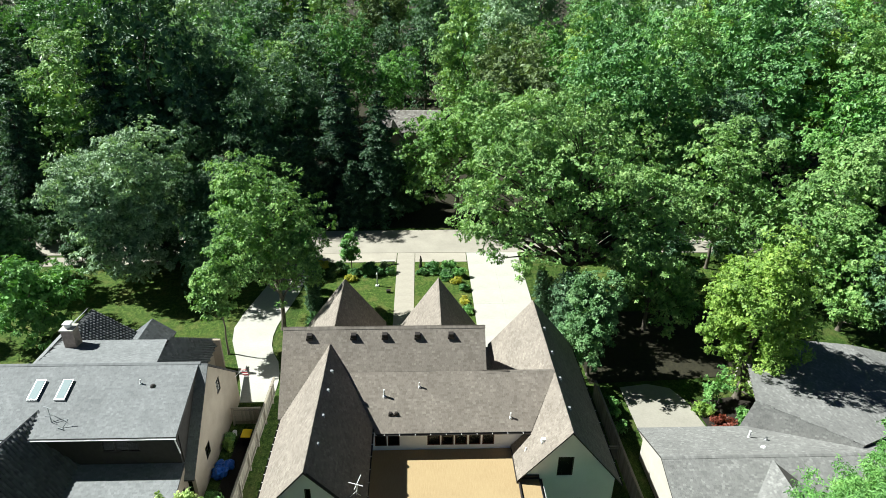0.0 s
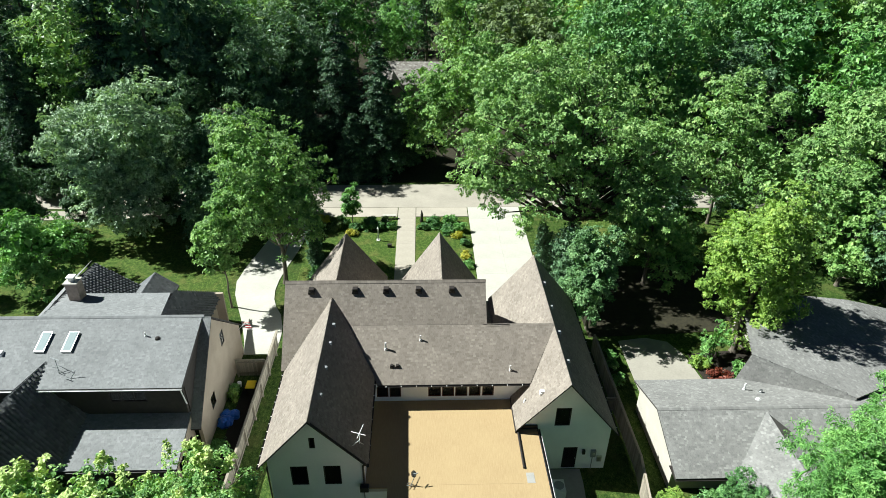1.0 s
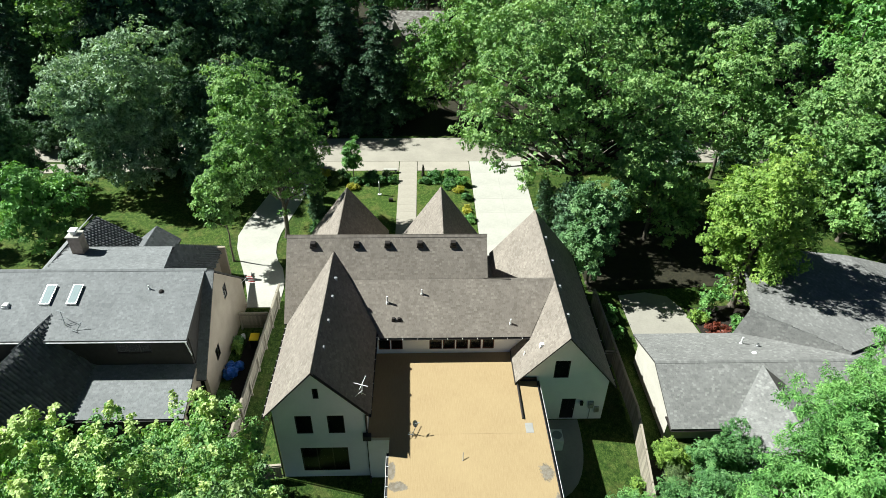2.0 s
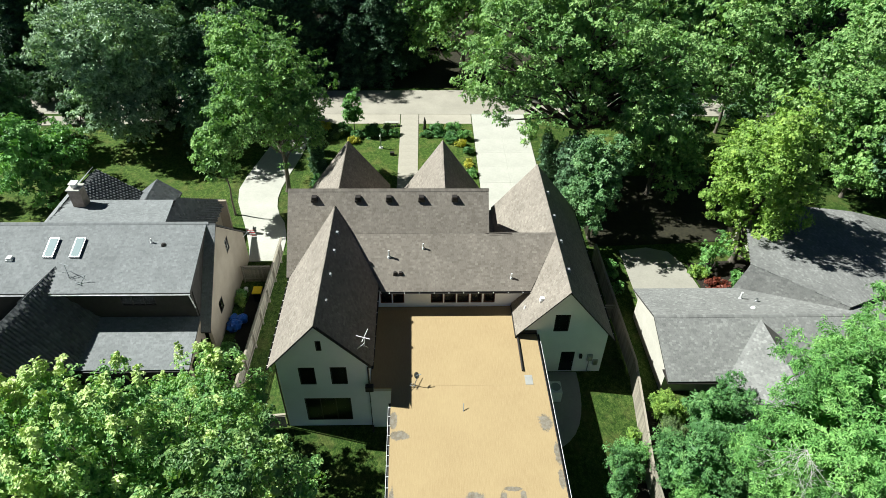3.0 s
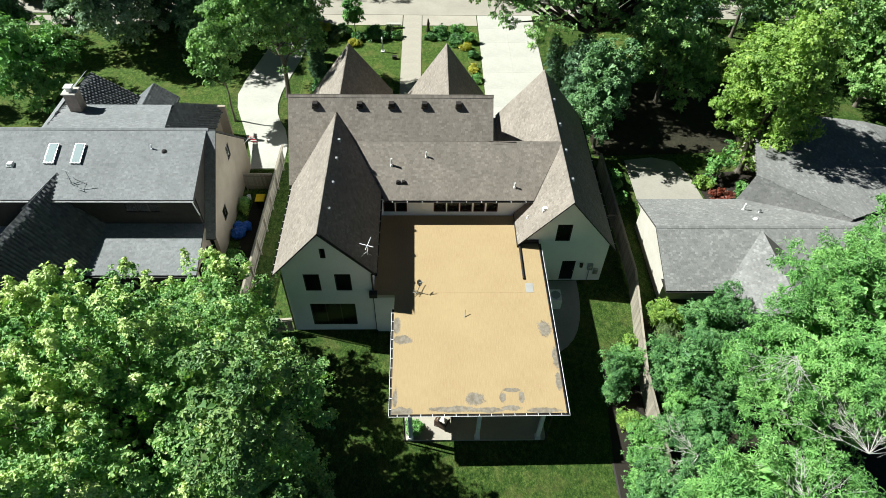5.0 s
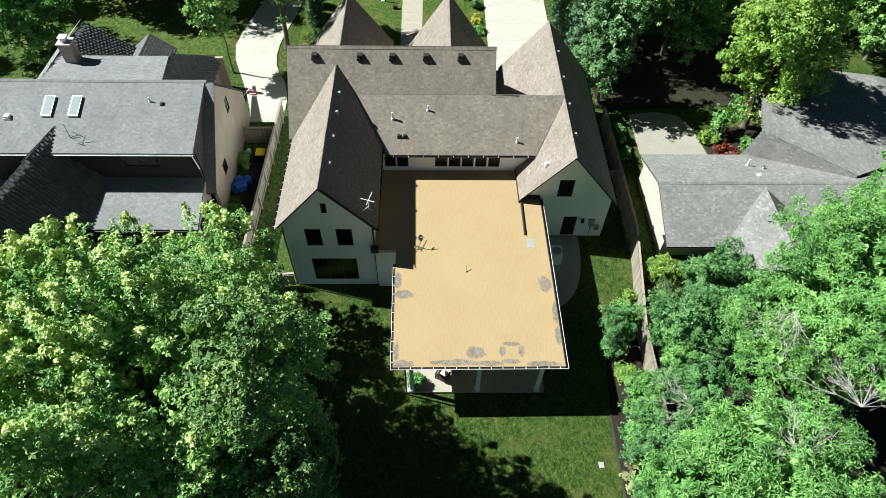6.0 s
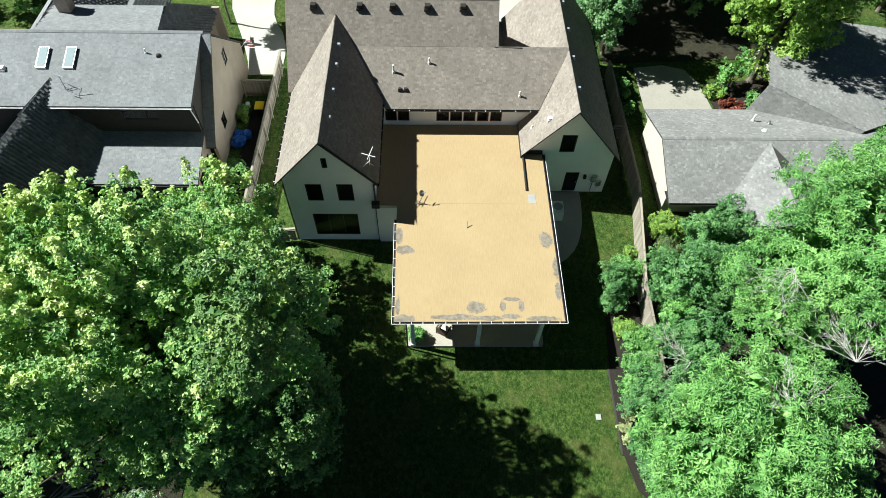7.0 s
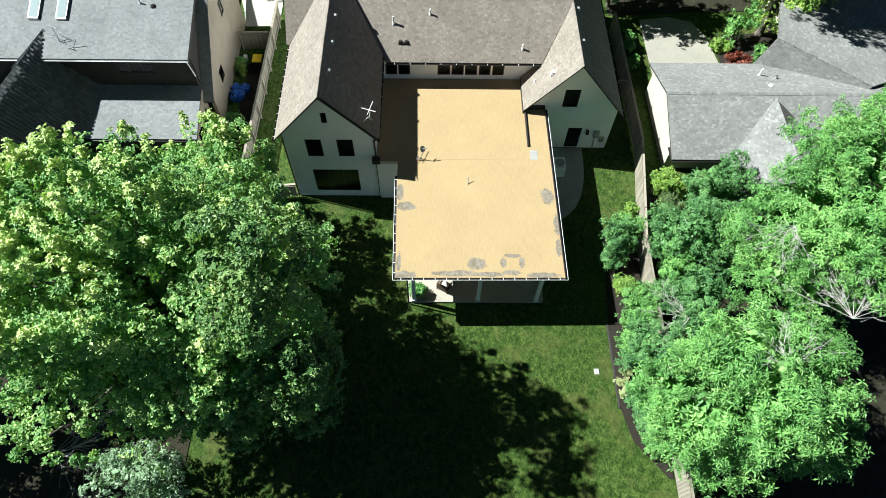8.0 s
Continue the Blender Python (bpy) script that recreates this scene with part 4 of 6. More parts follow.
# front roofs beyond the ridge
rolled_tiles((-28.2, 38.0, 6.6), (-28.2, 46.2, 6.0), (-24.4, 38.0, 3.7), (-24.4, 46.2, 3.3), 0.3, 16, 0.11, SCALLOP, nb)
rolled_tiles((-19.4, 37.2, 6.7), (-20.0, 41.2, 6.3), (-17.8, 41.5, 3.0), (-18.1, 46.5, 2.6), 0.3, 17, 0.11, SCALLOP, nb)
roof_slope([(-28.3, 41.2, 6.3), (-20.0, 41.2, 6.3), (-19.4, 37.2, 6.72), (-28.3, 37.2, 6.72)], GREY_SHINGLE, nb, seed=61)
roof_slope([(-28.3, 41.2, 6.3), (-20.0, 41.2, 6.3), (-20.0, 45.5, 3.2), (-28.3, 45.5, 3.2)], GREY_SHINGLE, nb, seed=62)
roof_slope([(-20.0, 41.2, 6.3), (-18.1, 46.5, 2.6), (-17.8, 41.5, 3.0), (-19.4, 37.2, 6.7)], SCALLOP, nb, seed=63, course=0.22, tab=0.26, lift=0.03)
roof_slope([(-28.2, 46.2, 6.0), (-28.2, 38.0, 6.6), (-31.6, 38.0, 3.6), (-31.6, 46.2, 3.4)], GREY_SHINGLE, nb, seed=64)
roof_slope([(-28.2, 46.2, 6.0), (-28.2, 38.0, 6.6), (-24.4, 38.0, 3.7), (-24.4, 46.2, 3.3)], SCALLOP, nb, seed=65, course=0.22, tab=0.26, lift=0.03)
ridge_caps((-28.2, 38.0, 6.6), (-28.2, 46.2, 6.0), GREY_SHINGLE, nb, width=0.2, slope=0.8)
for s in (-1, 1):
    roof_slope([(-23.6, 46.8, 4.6), (-23.6, 43.0, 4.6), (-23.6 + s * 1.8, 43.0, 3.2), (-23.6 + s * 1.8, 46.8, 3.2)], SCALLOP, nb, seed=66 + s, course=0.22, tab=0.26, lift=0.03)
part("wall", wall(B(), (-31.2, 45.4), "x", 13.6, 0.25, 0, [(0, 3.2), (13.6, 3.2)]), TAN_WALL, nb)
part("wall", wall(B(), (-18.6, 41.9), "y", 4.2, 0.25, 0, [(0, 2.6), (4.2, 2.4)]), TAN_WALL, nb)
chim = part("chimney", box(B(), -27.3, -26.4, 40.05, 40.95, 4.6, 7.9, 0.05), BRICK, nb, "stone chimney with pale cap")
part("chimney_cap", box(B(), -27.38, -26.32, 39.97, 41.03, 7.9, 8.0, 0.04), CONCRETE, chim)
part("chimney_pot", box(B(), -27.05, -26.65, 40.3, 40.7, 8.0, 8.35, 0.05), WHITE_METAL, chim)
part("flue_cover", box(B(), -27.15, -26.55, 40.2, 40.8, 8.35, 8.4, 0.02), WHITE_METAL, chim)


def dormer_z(y):
    return 6.2 + (y - 30.55) * 0.293


for x in (-25.9, -24.1):
    sk = new("skylight")
    sk.parent = nb
    y0, y1 = 33.2, 34.75
    bm = slab(B(), [(x - 0.34, y0, dormer_z(y0) + 0.16), (x + 0.34, y0, dormer_z(y0) + 0.16), (x + 0.34, y1, dormer_z(y1) + 0.16), (x - 0.34, y1, dormer_z(y1) + 0.16)], 0.25)
    part("frame", bm, GALV, sk)
    bm = slab(B(), [(x - 0.27, y0 + 0.07, dormer_z(y0) + 0.19), (x + 0.27, y0 + 0.07, dormer_z(y0) + 0.19), (x + 0.27, y1 - 0.07, dormer_z(y1) + 0.17), (x - 0.27, y1 - 0.07, dormer_z(y1) + 0.17)], 0.025)
    part("pane", bm, SKYLIGHT, sk)
vent_pipe(nb, (-19.19, 34.46, dormer_z(34.46)), 0.35, 0.05)
vent_pipe(nb, (-18.33, 34.28, dormer_z(34.28)), 0.12, 0.1, DARK_TRIM)
vent_box(nb, (-28.45, 33.18, dormer_z(33.18)), 0.35, 0.2, WHITE_METAL)
aerial("roof_aerial", (-23.9, 31.6, dormer_z(31.6)), 0.9, (-0.3, 0.5), "grey television aerial and dish on the shingled roof", [((-0.3, 0.5, 0.9), (1, -0.5, 0.1), 0.45, 0.02), ((-0.1, 0.2, 0.5), (1, 0.2, 0), 0.3, 0.02)], GREY_METAL)
aerial("roof_aerial", (-23.2, 31.2, dormer_z(31.2)), 0.5, (0.45, 0.3), "small grey dish arm on the shingled roof", [((0.4, 0.3, 0.55), (1, 0, 0.2), 0.16, 0.02), ((0.0, 0.0, 0.1), (1, -0.4, 0), 0.25, 0.02)], GREY_METAL)

# ---- the low house to the east ----
rn = thing("house", "low cream house with grey shingled hip roof", "house")
RY, RZ = 30.2, 4.05


def low(y):
    return RZ - 0.345 * abs(y - RY)


part("wall", wall(B(), (16.2, 26.9), "y", 7.15, 0.25, 0, [(0, low(26.9) - 0.2), (3.3, RZ - 0.22), (7.15, low(34.05) - 0.2)]), CREAM_WALL, rn, "sunlit cream stucco gable wall")
part("wall", wall(B(), (16.45, 26.9), "x", 20, 0.25, 0, [(0, 2.6), (20, 2.6)], [(2, 3.4, 0.9, 2.1)]), CREAM_WALL, rn)
part("wall", wall(B(), (16.45, 33.8), "x", 8.0, 0.25, 0, [(0, 2.5), (8.0, 2.5)]), CREAM_WALL, rn)
roof_slope([(15.85, 25.7, low(25.7)), (40, 25.7, low(25.7)), (40, RY, RZ), (15.85, RY, RZ)], PALE_SHINGLE, rn, seed=71)
roof_slope([(15.85, 34.6, low(34.6)), (40, 34.6, low(34.6)), (40, RY, RZ), (15.85, RY, RZ)], PALE_SHINGLE, rn, seed=72)
ridge_caps((15.85, RY, RZ), (40, RY, RZ), PALE_SHINGLE, rn, slope=0.35)
gutter(rn, (15.85, 25.7, low(25.7) - 0.1), (24, 25.7, low(25.7) - 0.1), (0, -1, 0), DARK_TRIM)
part("soffit", slab(B(), upward([(15.87, 25.72, 2.3), (24, 25.72, 2.3), (24, 26.9, 2.3), (15.87, 26.9, 2.3)]), 0.04), DARK_TRIM, rn)
# cross gable facing the garden
for s in (-1, 1):
    roof_slope([(23.3, 23.0, 3.9), (23.3 + s * 3.6, 23.0, 2.5), (23.3 + s * 3.6, 25.9, 2.5), (23.3, 29.9, 3.95)], PALE_SHINGLE, rn, seed=74 + s)
part("wall", wall(B(), (20.2, 23.6), "x", 6.2, 0.25, 0, [(0, 2.5), (3.1, 3.6), (6.2, 2.5)]), CREAM_WALL, rn)
# the big front roof with its hip
PK, VA, FE = Vector((24.5, 35.0, 4.6)), Vector((30.2, 30.9, 4.05)), Vector((37.0, 43.2, 3.4))
NV = (VA - PK).cross(FE - PK).normalized()


def on_front(x, y):
    return (x, y, PK.z - (NV.x * (x - PK.x) + NV.y * (y - PK.y)) / NV.z)


roof_slope([tuple(PK), tuple(VA), on_front(39.5, 35.2), on_front(37.2, 43.4), on_front(27.5, 43.8)], PALE_SHINGLE, rn, seed=77)
LOW = Vector((23.7, 34.75, 2.55))
DOWN = (LOW - PK).normalized() * 0.7
roof_slope([tuple(LOW + DOWN), tuple(VA + DOWN), tuple(VA), tuple(PK)], PALE_SHINGLE, rn, seed=78)
roof_slope([on_front(37.2, 43.4), on_front(39.5, 35.2), (42.5, 35.2, 2.4), (41.5, 43.4, 2.2)], PALE_SHINGLE, rn, seed=79)
part("wall", wall(B(), (27.6, 43.0), "x", 9.0, 0.25, 0, [(0, 2.6), (9.0, 2.6)]), CREAM_WALL, rn)
part("wall", wall(B(), (28.6, 37.5), "y", 5.4, 0.25, 0, [(0, 2.9), (5.4, 2.6)]), CREAM_WALL, rn)
vent_pipe(rn, (23.24, 32.79, low(32.79)), 0.6, 0.07)
vent_pipe(rn, (24.21, 32.33, low(32.33)), 0.25, 0.09, GALV)
vent_pipe(rn, (23.4, 31.25, low(31.25)), 0.12, 0.1, WHITE_METAL)

# ---- the shake-roofed house across the road ----
far = thing("house", "distant house with weathered wood shake roof among trees", "house")
roof_slope([(-8.2, 105, 4.2), (3.6, 105, 4.2), (3.6, 110, 6.9), (-8.2, 110, 6.9)], SHAKE, far, seed=81, course=0.3, tab=0.4, lift=0.02)
roof_slope([(-8.2, 115, 4.2), (3.6, 115, 4.2), (3.6, 110, 6.9), (-8.2, 110, 6.9)], SHAKE, far, seed=82, course=0.3, tab=0.4, lift=0.02)
for s in (-1, 1):
    roof_slope([(-4.9, 103.0, 5.9), (-4.9 + s * 2.2, 103.0, 3.4), (-4.9 + s * 2.2, 106.0, 3.4), (-4.9, 108, 5.9)], SHAKE, far, seed=84 + s, course=0.3, tab=0.4, lift=0.02)
part("wall", wall(B(), (-7.8, 105.6), "x", 11.0, 0.3, 0, [(0, 4.1), (11.0, 4.1)]), TAN_WALL, far)
part("wall", wall(B(), (-6.6, 103.5), "x", 3.4, 0.3, 0, [(0, 3.7), (1.7, 5.4), (3.4, 3.7)]), TAN_WALL, far)
part("wall", wall(B(), (-7.8, 105.9), "y", 8.2, 0.3, 0, [(0, 4.3), (4.1, 6.5), (8.2, 4.3)]), TAN_WALL, far)


# ---- fences ----
def fence(x0, y0, x1, y1, high, label, board=0.14, side=1):
    """Upright boards on rails between posts."""
    f = thing("fence", label, "fence", (x0, y0, 0))
    d = Vector((x1 - x0, y1 - y0, 0))
    length, d = d.length, d.normalized()
    turn = Matrix.Rotation(math.atan2(d.y, d.x), 4, "Z")
    rng = random.Random(int(x0 * 10 + y0))
    plank = post = None
    for i in range(int(length / 2.4) + 1):
        bm = box(B(), -0.06, 0.06, -0.06, 0.06, 0, high + 0.08, 0.01) if post is None else None
        ob = part("post", bm, FENCE_WOOD, f) if post is None else new("post", post.data)
        post = post or ob
        ob.parent = f
        ob.matrix_local = turn @ Matrix.Translation((i * 2.4, -0.1 * side, 0))
    for z in (0.35, high - 0.3):
        bm = box(B(), 0, length, -0.08 * side - 0.03, -0.08 * side + 0.03, z, z + 0.09)
        part("rail", bm, FENCE_WOOD, f).matrix_local = turn
    for i in range(int(length / board)):
        ob = part("board", box(B(), 0.004, board - 0.008, -0.012, 0.012, 0.04, high, 0.004), FENCE_WOOD, f) if plank is None else new("board", plank.data)
        plank = plank or ob
        ob.parent = f
        ob.matrix_local = turn @ Matrix.Translation((i * board, rng.uniform(-0.006, 0.006), rng.uniform(-0.02, 0.02)))
    bm = box(B(), 0, length, -0.1 * side - 0.07, -0.1 * side + 0.07, high, high + 0.04)
    part("cap_rail", bm, FENCE_WOOD, f).matrix_local = turn
    return f


fence(-12.75, 24.0, -12.45, 42.0, 1.8, "weathered grey board fence between the two houses", 0.16, 1)
fence(-14.9, 38.4, -12.6, 38.4, 1.75, "dark weathered board gate fence across the side yard", 0.16)
fence(-12.6, 24.0, -9.0, 24.3, 1.5, "short weathered board fence meeting the white wall", 0.16)
fence(13.0, -4.0, 13.35, 20.0, 1.75, "weathered board fence half hidden in the hedge", 0.2)
fence(13.35, 20.0, 14.45, 28.2, 1.75, "weathered board fence beside the side lawn", 0.16)
fence(14.45, 28.2, 14.4, 41.0, 1.75, "dark board fence between house and drive", 0.16)
fence(12.4, 33.8, 14.4, 33.8, 1.6, "short board gate beside the house wall", 0.16)

# ---- loose things in the side yard ----
cart = thing("wheeled_bin", "dark bin with a bright yellow lid beside the fence", "bin", (-13.35, 36.3, 0))
part("bin_body", box(B(), -0.3, 0.3, -0.35, 0.35, 0.05, 0.95, 0.05), BLACK, cart)
part("lid", box(B(), -0.36, 0.36, -0.42, 0.42, 0.95, 1.06, 0.04), YELLOW_PLASTIC, cart, "bright yellow lid")
for s in (-1, 1):
    part("wheel", cyl(B(), (s * 0.31, 0.3, 0.1), (s * 0.36, 0.3, 0.1), 0.1, seg=12), BLACK, cart)
for k, (x, y, r) in enumerate(((-14.6, 33.2, 0.55), (-14.2, 33.9, 0.45), (-14.75, 34.0, 0.4))):
    bm = B()
    bmesh.ops.create_icosphere(bm, subdivisions=3, radius=r)
    for v in bm.verts:
        n1 = noise.noise(v.co * 4 + Vector((k, 0, 0)))
        v.co *= 1 + 0.35 * n1
        v.co.z = max(v.co.z, -r * 0.55) * 0.8
    bm.normal_update()
    ob = part("plastic_sack", bm, BLUE_TARP, None)
    ob.location = (x, y, r * 0.44)
    tagged(ob, "crumpled bright blue plastic sack by the wall", "sack", "blue sacks")
pot = thing("paint_bucket", "small white bucket beside the tan wall", "bucket", (-14.55, 37.2, 0))
part("bucket", cyl(B(), (0, 0, 0), (0, 0, 0.4), 0.14, 0.18, 12), WHITE_METAL, pot)
part("handle", cyl(B(), (-0.18, 0, 0.4), (0.18, 0, 0.42), 0.01, seg=5), GREY_METAL, pot)
flag = thing("garden_flag", "red and white striped flag on a short pole", "flag", (-14.9, 41.0, 0))
part("pole", cyl(B(), (-0.4, -0.1, 2.6), (0.35, 0.35, 3.25), 0.02, seg=6), WHITE_METAL, flag)
for k in range(6):
    part("stripe", box(B(), 0.1 + k * 0.05, 0.6 + k * 0.05, 0.3 - k * 0.06, 0.36 - k * 0.06, 3.1 - k * 0.08, 3.12 - k * 0.08), RED_CLOTH if k % 2 == 0 else WHITE_TRIM, flag)
birdhouse = thing("garden_post", "white garden post on the front lawn", "post", (-4.9, 60.0, 0))
part("post", box(B(), -0.07, 0.07, -0.07, 0.07, 0, 1.5, 0.01), WHITE_TRIM, birdhouse)
part("finial", cyl(B(), (0, 0, 1.5), (0, 0, 1.75), 0.12, 0.02, 8), WHITE_TRIM, birdhouse)
part("base", box(B(), -0.2, 0.2, -0.2, 0.2, 0, 0.12, 0.02), WHITE_TRIM, birdhouse)
crate = thing("utility_box", "dark low utility box on the lawn", "utility box", (-3.6, 58.6, 0))
part("casing", box(B(), -0.22, 0.22, -0.16, 0.16, 0, 0.3, 0.03), BLACK, crate)
part("lid", box(B(), -0.24, 0.24, -0.18, 0.18, 0.3, 0.34, 0.012), DARK_TRIM, crate)
bench = thing("stone_bench", "pale stone bench by the street hedge", "bench", (-3.9, 65.1, 0))
part("seat", box(B(), -0.8, 0.8, -0.2, 0.2, 0.4, 0.5, 0.02), CONCRETE, bench)
for s in (-0.6, 0.6):
    part("leg", box(B(), s - 0.1, s + 0.1, -0.17, 0.17, 0, 0.4, 0.01), CONCRETE, bench)
hydrant = thing("marker_post", "small white marker post by the road", "post", (-11.0, 75.0, 0))
part("post", cyl(B(), (0, 0, 0), (0, 0, 0.9), 0.12, 0.1, 8), WHITE_METAL, hydrant)
part("cap", cyl(B(), (0, 0, 0.9), (0, 0, 1.1), 0.14, 0.03, 8), WHITE_METAL, hydrant)
statue = thing("garden_statue", "dark slender garden figure by the front walk", "statue", (-0.1, 64.3, 0))
part("figure", cyl(cyl(cyl(B(), (0, 0, 0), (0, 0, 0.4), 0.22, 0.18), (0, 0, 0.4), (0.03, 0, 1.0), 0.13, 0.17), (0.03, 0, 1.0), (0, 0, 1.5), 0.14, 0.05), DARK_TRIM, statue)


# ---- trees ----
def leaves(pos, nrm, rng, size, narrow, spread=0.5, star=1):
    """Folded diamond leaves at the places given, turned roughly towards nrm. star: leaves that spread from one twig end."""
    m = len(pos) // star
    pos, nr = pos[:m], nrm[:m] + rng.normal(0, spread, (m, 3))
    nr /= np.linalg.norm(nr, axis=1)[:, None] + 1e-9
    t = rng.normal(0, 1, (m, 3))
    t -= (t * nr).sum(1)[:, None] * nr
    t /= np.linalg.norm(t, axis=1)[:, None] + 1e-9
    s = np.cross(nr, t)
    n = m * star
    ln = (np.repeat(size * rng.uniform(0.7, 1.2, m), star) * rng.uniform(0.75, 1.2, n))[:, None]
    if star > 1:
        a = (np.tile(np.arange(star) * 2 * math.pi / star, m) + rng.normal(0, 0.22, n))[:, None]
        pos, nr, t, s = (np.repeat(k, star, 0) for k in (pos, nr, t, s))
        t = t * np.cos(a) + s * np.sin(a) - nr * 0.3
        t /= np.linalg.norm(t, axis=1)[:, None]
        nr = nr + rng.normal(0, 0.16, (n, 3))
        nr -= (t * nr).sum(1)[:, None] * t
        nr /= np.linalg.norm(nr, axis=1)[:, None]
        s = np.cross(nr, t)
        pos = pos + t * ln * 0.52
    w = ln * narrow * 0.5
    droop = np.array([0, 0, -0.12]) * ln
    v = np.stack([pos - t * ln * 0.5, pos + s * w + nr * w * 0.35, pos + t * ln * 0.5 + droop, pos - s * w + nr * w * 0.35], 1).reshape(-1, 3)
    return v, np.arange(4 * n).reshape(-1, 4)


def clump_centres(rng, radii, count, lobes, core=True):
    """Bough ends over and in an uneven crown of several lobes round (0, 0, 0), fuller below its middle."""
    radii = np.array(radii, float)
    turn = rng.uniform(0, 2 * math.pi, lobes)
    high = np.linspace(-0.55, 0.62, lobes) + rng.normal(0, 0.08, lobes)
    wide = np.sqrt(np.clip(1 - high**2, 0.1, 1)) * rng.uniform(0.42, 0.62, lobes)
    cen = np.stack([wide * np.cos(turn * 1.0), wide * np.sin(turn * 1.0), high], 1)
    rad = rng.uniform(0.34, 0.5, lobes)
    if core:
        cen = np.vstack([cen, [[0, 0, 0.2]], [[0, 0, -0.25]]])
        rad = np.append(rad, [0.7, 0.68])
    out, normals = [], []
    while len(out) < count:
        k = rng.integers(0, len(cen))
        q = rng.normal(0, 1, 3)
        q /= np.linalg.norm(q)
        if q[2] < -0.5 and rng.random() < 0.6:
            continue
        p = cen[k] + q * rad[k] * rng.uniform(0.66, 1.12)
        deep = (np.linalg.norm(p - cen, axis=1) / rad)
        if deep.min() < 0.62 and rng.random() < 0.78:
            continue
        out.append(p)
        normals.append(q)
    return np.array(out) * radii, np.array(normals)


def crown_mesh(seed, radii, clumps, per, size, narrow, clump_r, lobes=9, flat=0.55, spread=0.48, star=4, core=True):
    """Leaf sprays at the bough ends, and a darker mass of coarse foliage within."""
    rng = np.random.default_rng(seed)
    c, q = clump_centres(rng, radii, clumps, lobes, core)
    k = np.repeat(np.arange(clumps), per)
    r = clump_r * rng.uniform(0.45, 1.35, clumps)
    off = rng.normal(0, 1, (len(k), 3))
    reach = np.linalg.norm(off, axis=1)[:, None]
    off = np.where(rng.random(len(k))[:, None] < 0.65, off / reach * rng.uniform(0.55, 1.0, len(k))[:, None], off * 0.45)
    off[:, 2] = np.abs(off[:, 2]) * np.where(rng.random(len(k)) < 0.75, 1, -1)
    tilt = rng.normal(0, 0.45, (clumps, 3))
    nr = off * 0.6 + q[k] * 0.45 + tilt[k] + np.array([0, 0, 0.7])
    pos = c[k] + off * r[k][:, None] * np.array([1, 1, flat])
    mixed = rng.permutation(len(pos))
    v, f = leaves(pos[mixed], nr[mixed], rng, size, narrow, spread, star)
    k = np.repeat(np.arange(clumps), 6 if core else 2)
    deep = c[k] * rng.uniform(0.5 if core else 0.85, 0.86 if core else 0.97, len(k))[:, None] + rng.normal(0, 0.3, (len(k), 3)) * clump_r
    w, g = leaves(deep, q[k] + np.array([0, 0, 0.5]), rng, max(size * 2.3, clump_r * 0.5), 0.7, 0.5)
    return (np.vstack([v, w]), np.vstack([f, g + len(v)])), c


def young_shoots(seed, centres, radii, share, per, size, reach):
    """Fresh leaf sprays that stand out beyond the bough ends, most of them on the upper and sunny side."""
    rng = np.random.default_rng(seed + 9)
    out = centres / np.array(radii)
    # The lean to top and sun side puts sunlight into the crown's colour.
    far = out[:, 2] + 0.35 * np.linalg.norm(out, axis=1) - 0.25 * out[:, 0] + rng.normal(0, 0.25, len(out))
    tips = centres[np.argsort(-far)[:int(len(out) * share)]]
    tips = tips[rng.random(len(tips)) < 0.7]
    k = np.repeat(np.arange(len(tips)), per)
    lean = tips / (np.linalg.norm(tips, axis=1)[:, None] + 1e-9) * 0.6 + rng.normal(0, 0.25, (len(tips), 3)) + np.array([0, 0, 0.75])
    along = rng.uniform(0.3, 1.0, len(k))[:, None]
    pos = tips[k] + lean[k] * along * reach + rng.normal(0, 0.14, (len(k), 3)) * (1.2 - along * 0.7)
    return leaves(pos, lean[k] * 0.5 + rng.normal(0, 0.5, (len(k), 3)) + np.array([0, 0, 0.4]), rng, size, 0.7, 0.25, 5)


def rods(name, segs, material, parent, seg=6):
    """Many tapered round rods in one mesh: rows of start, end, radius, radius."""
    verts, quads = [], []
    for p0, p1, r0, r1 in segs:
        p0, p1 = np.array(p0, float), np.array(p1, float)
        d = p1 - p0
        d = d / (np.linalg.norm(d) + 1e-9)
        a = np.cross(d, [0, 0, 1] if abs(d[2]) < 0.9 else [1, 0, 0])
        a /= np.linalg.norm(a)
        b = np.cross(d, a)
        k = len(verts)
        for p, r in ((p0, r0), (p1, r1)):
            for i in range(seg):
                t = 2 * math.pi * i / seg
                verts.append(p + (a * math.cos(t) + b * math.sin(t)) * r)
        for i in range(seg):
            j = (i + 1) % seg
            quads.append((k + i, k + j, k + seg + j, k + seg + i))
    return mesh_from(name, np.array(verts), np.array(quads), material, parent, smooth=True)


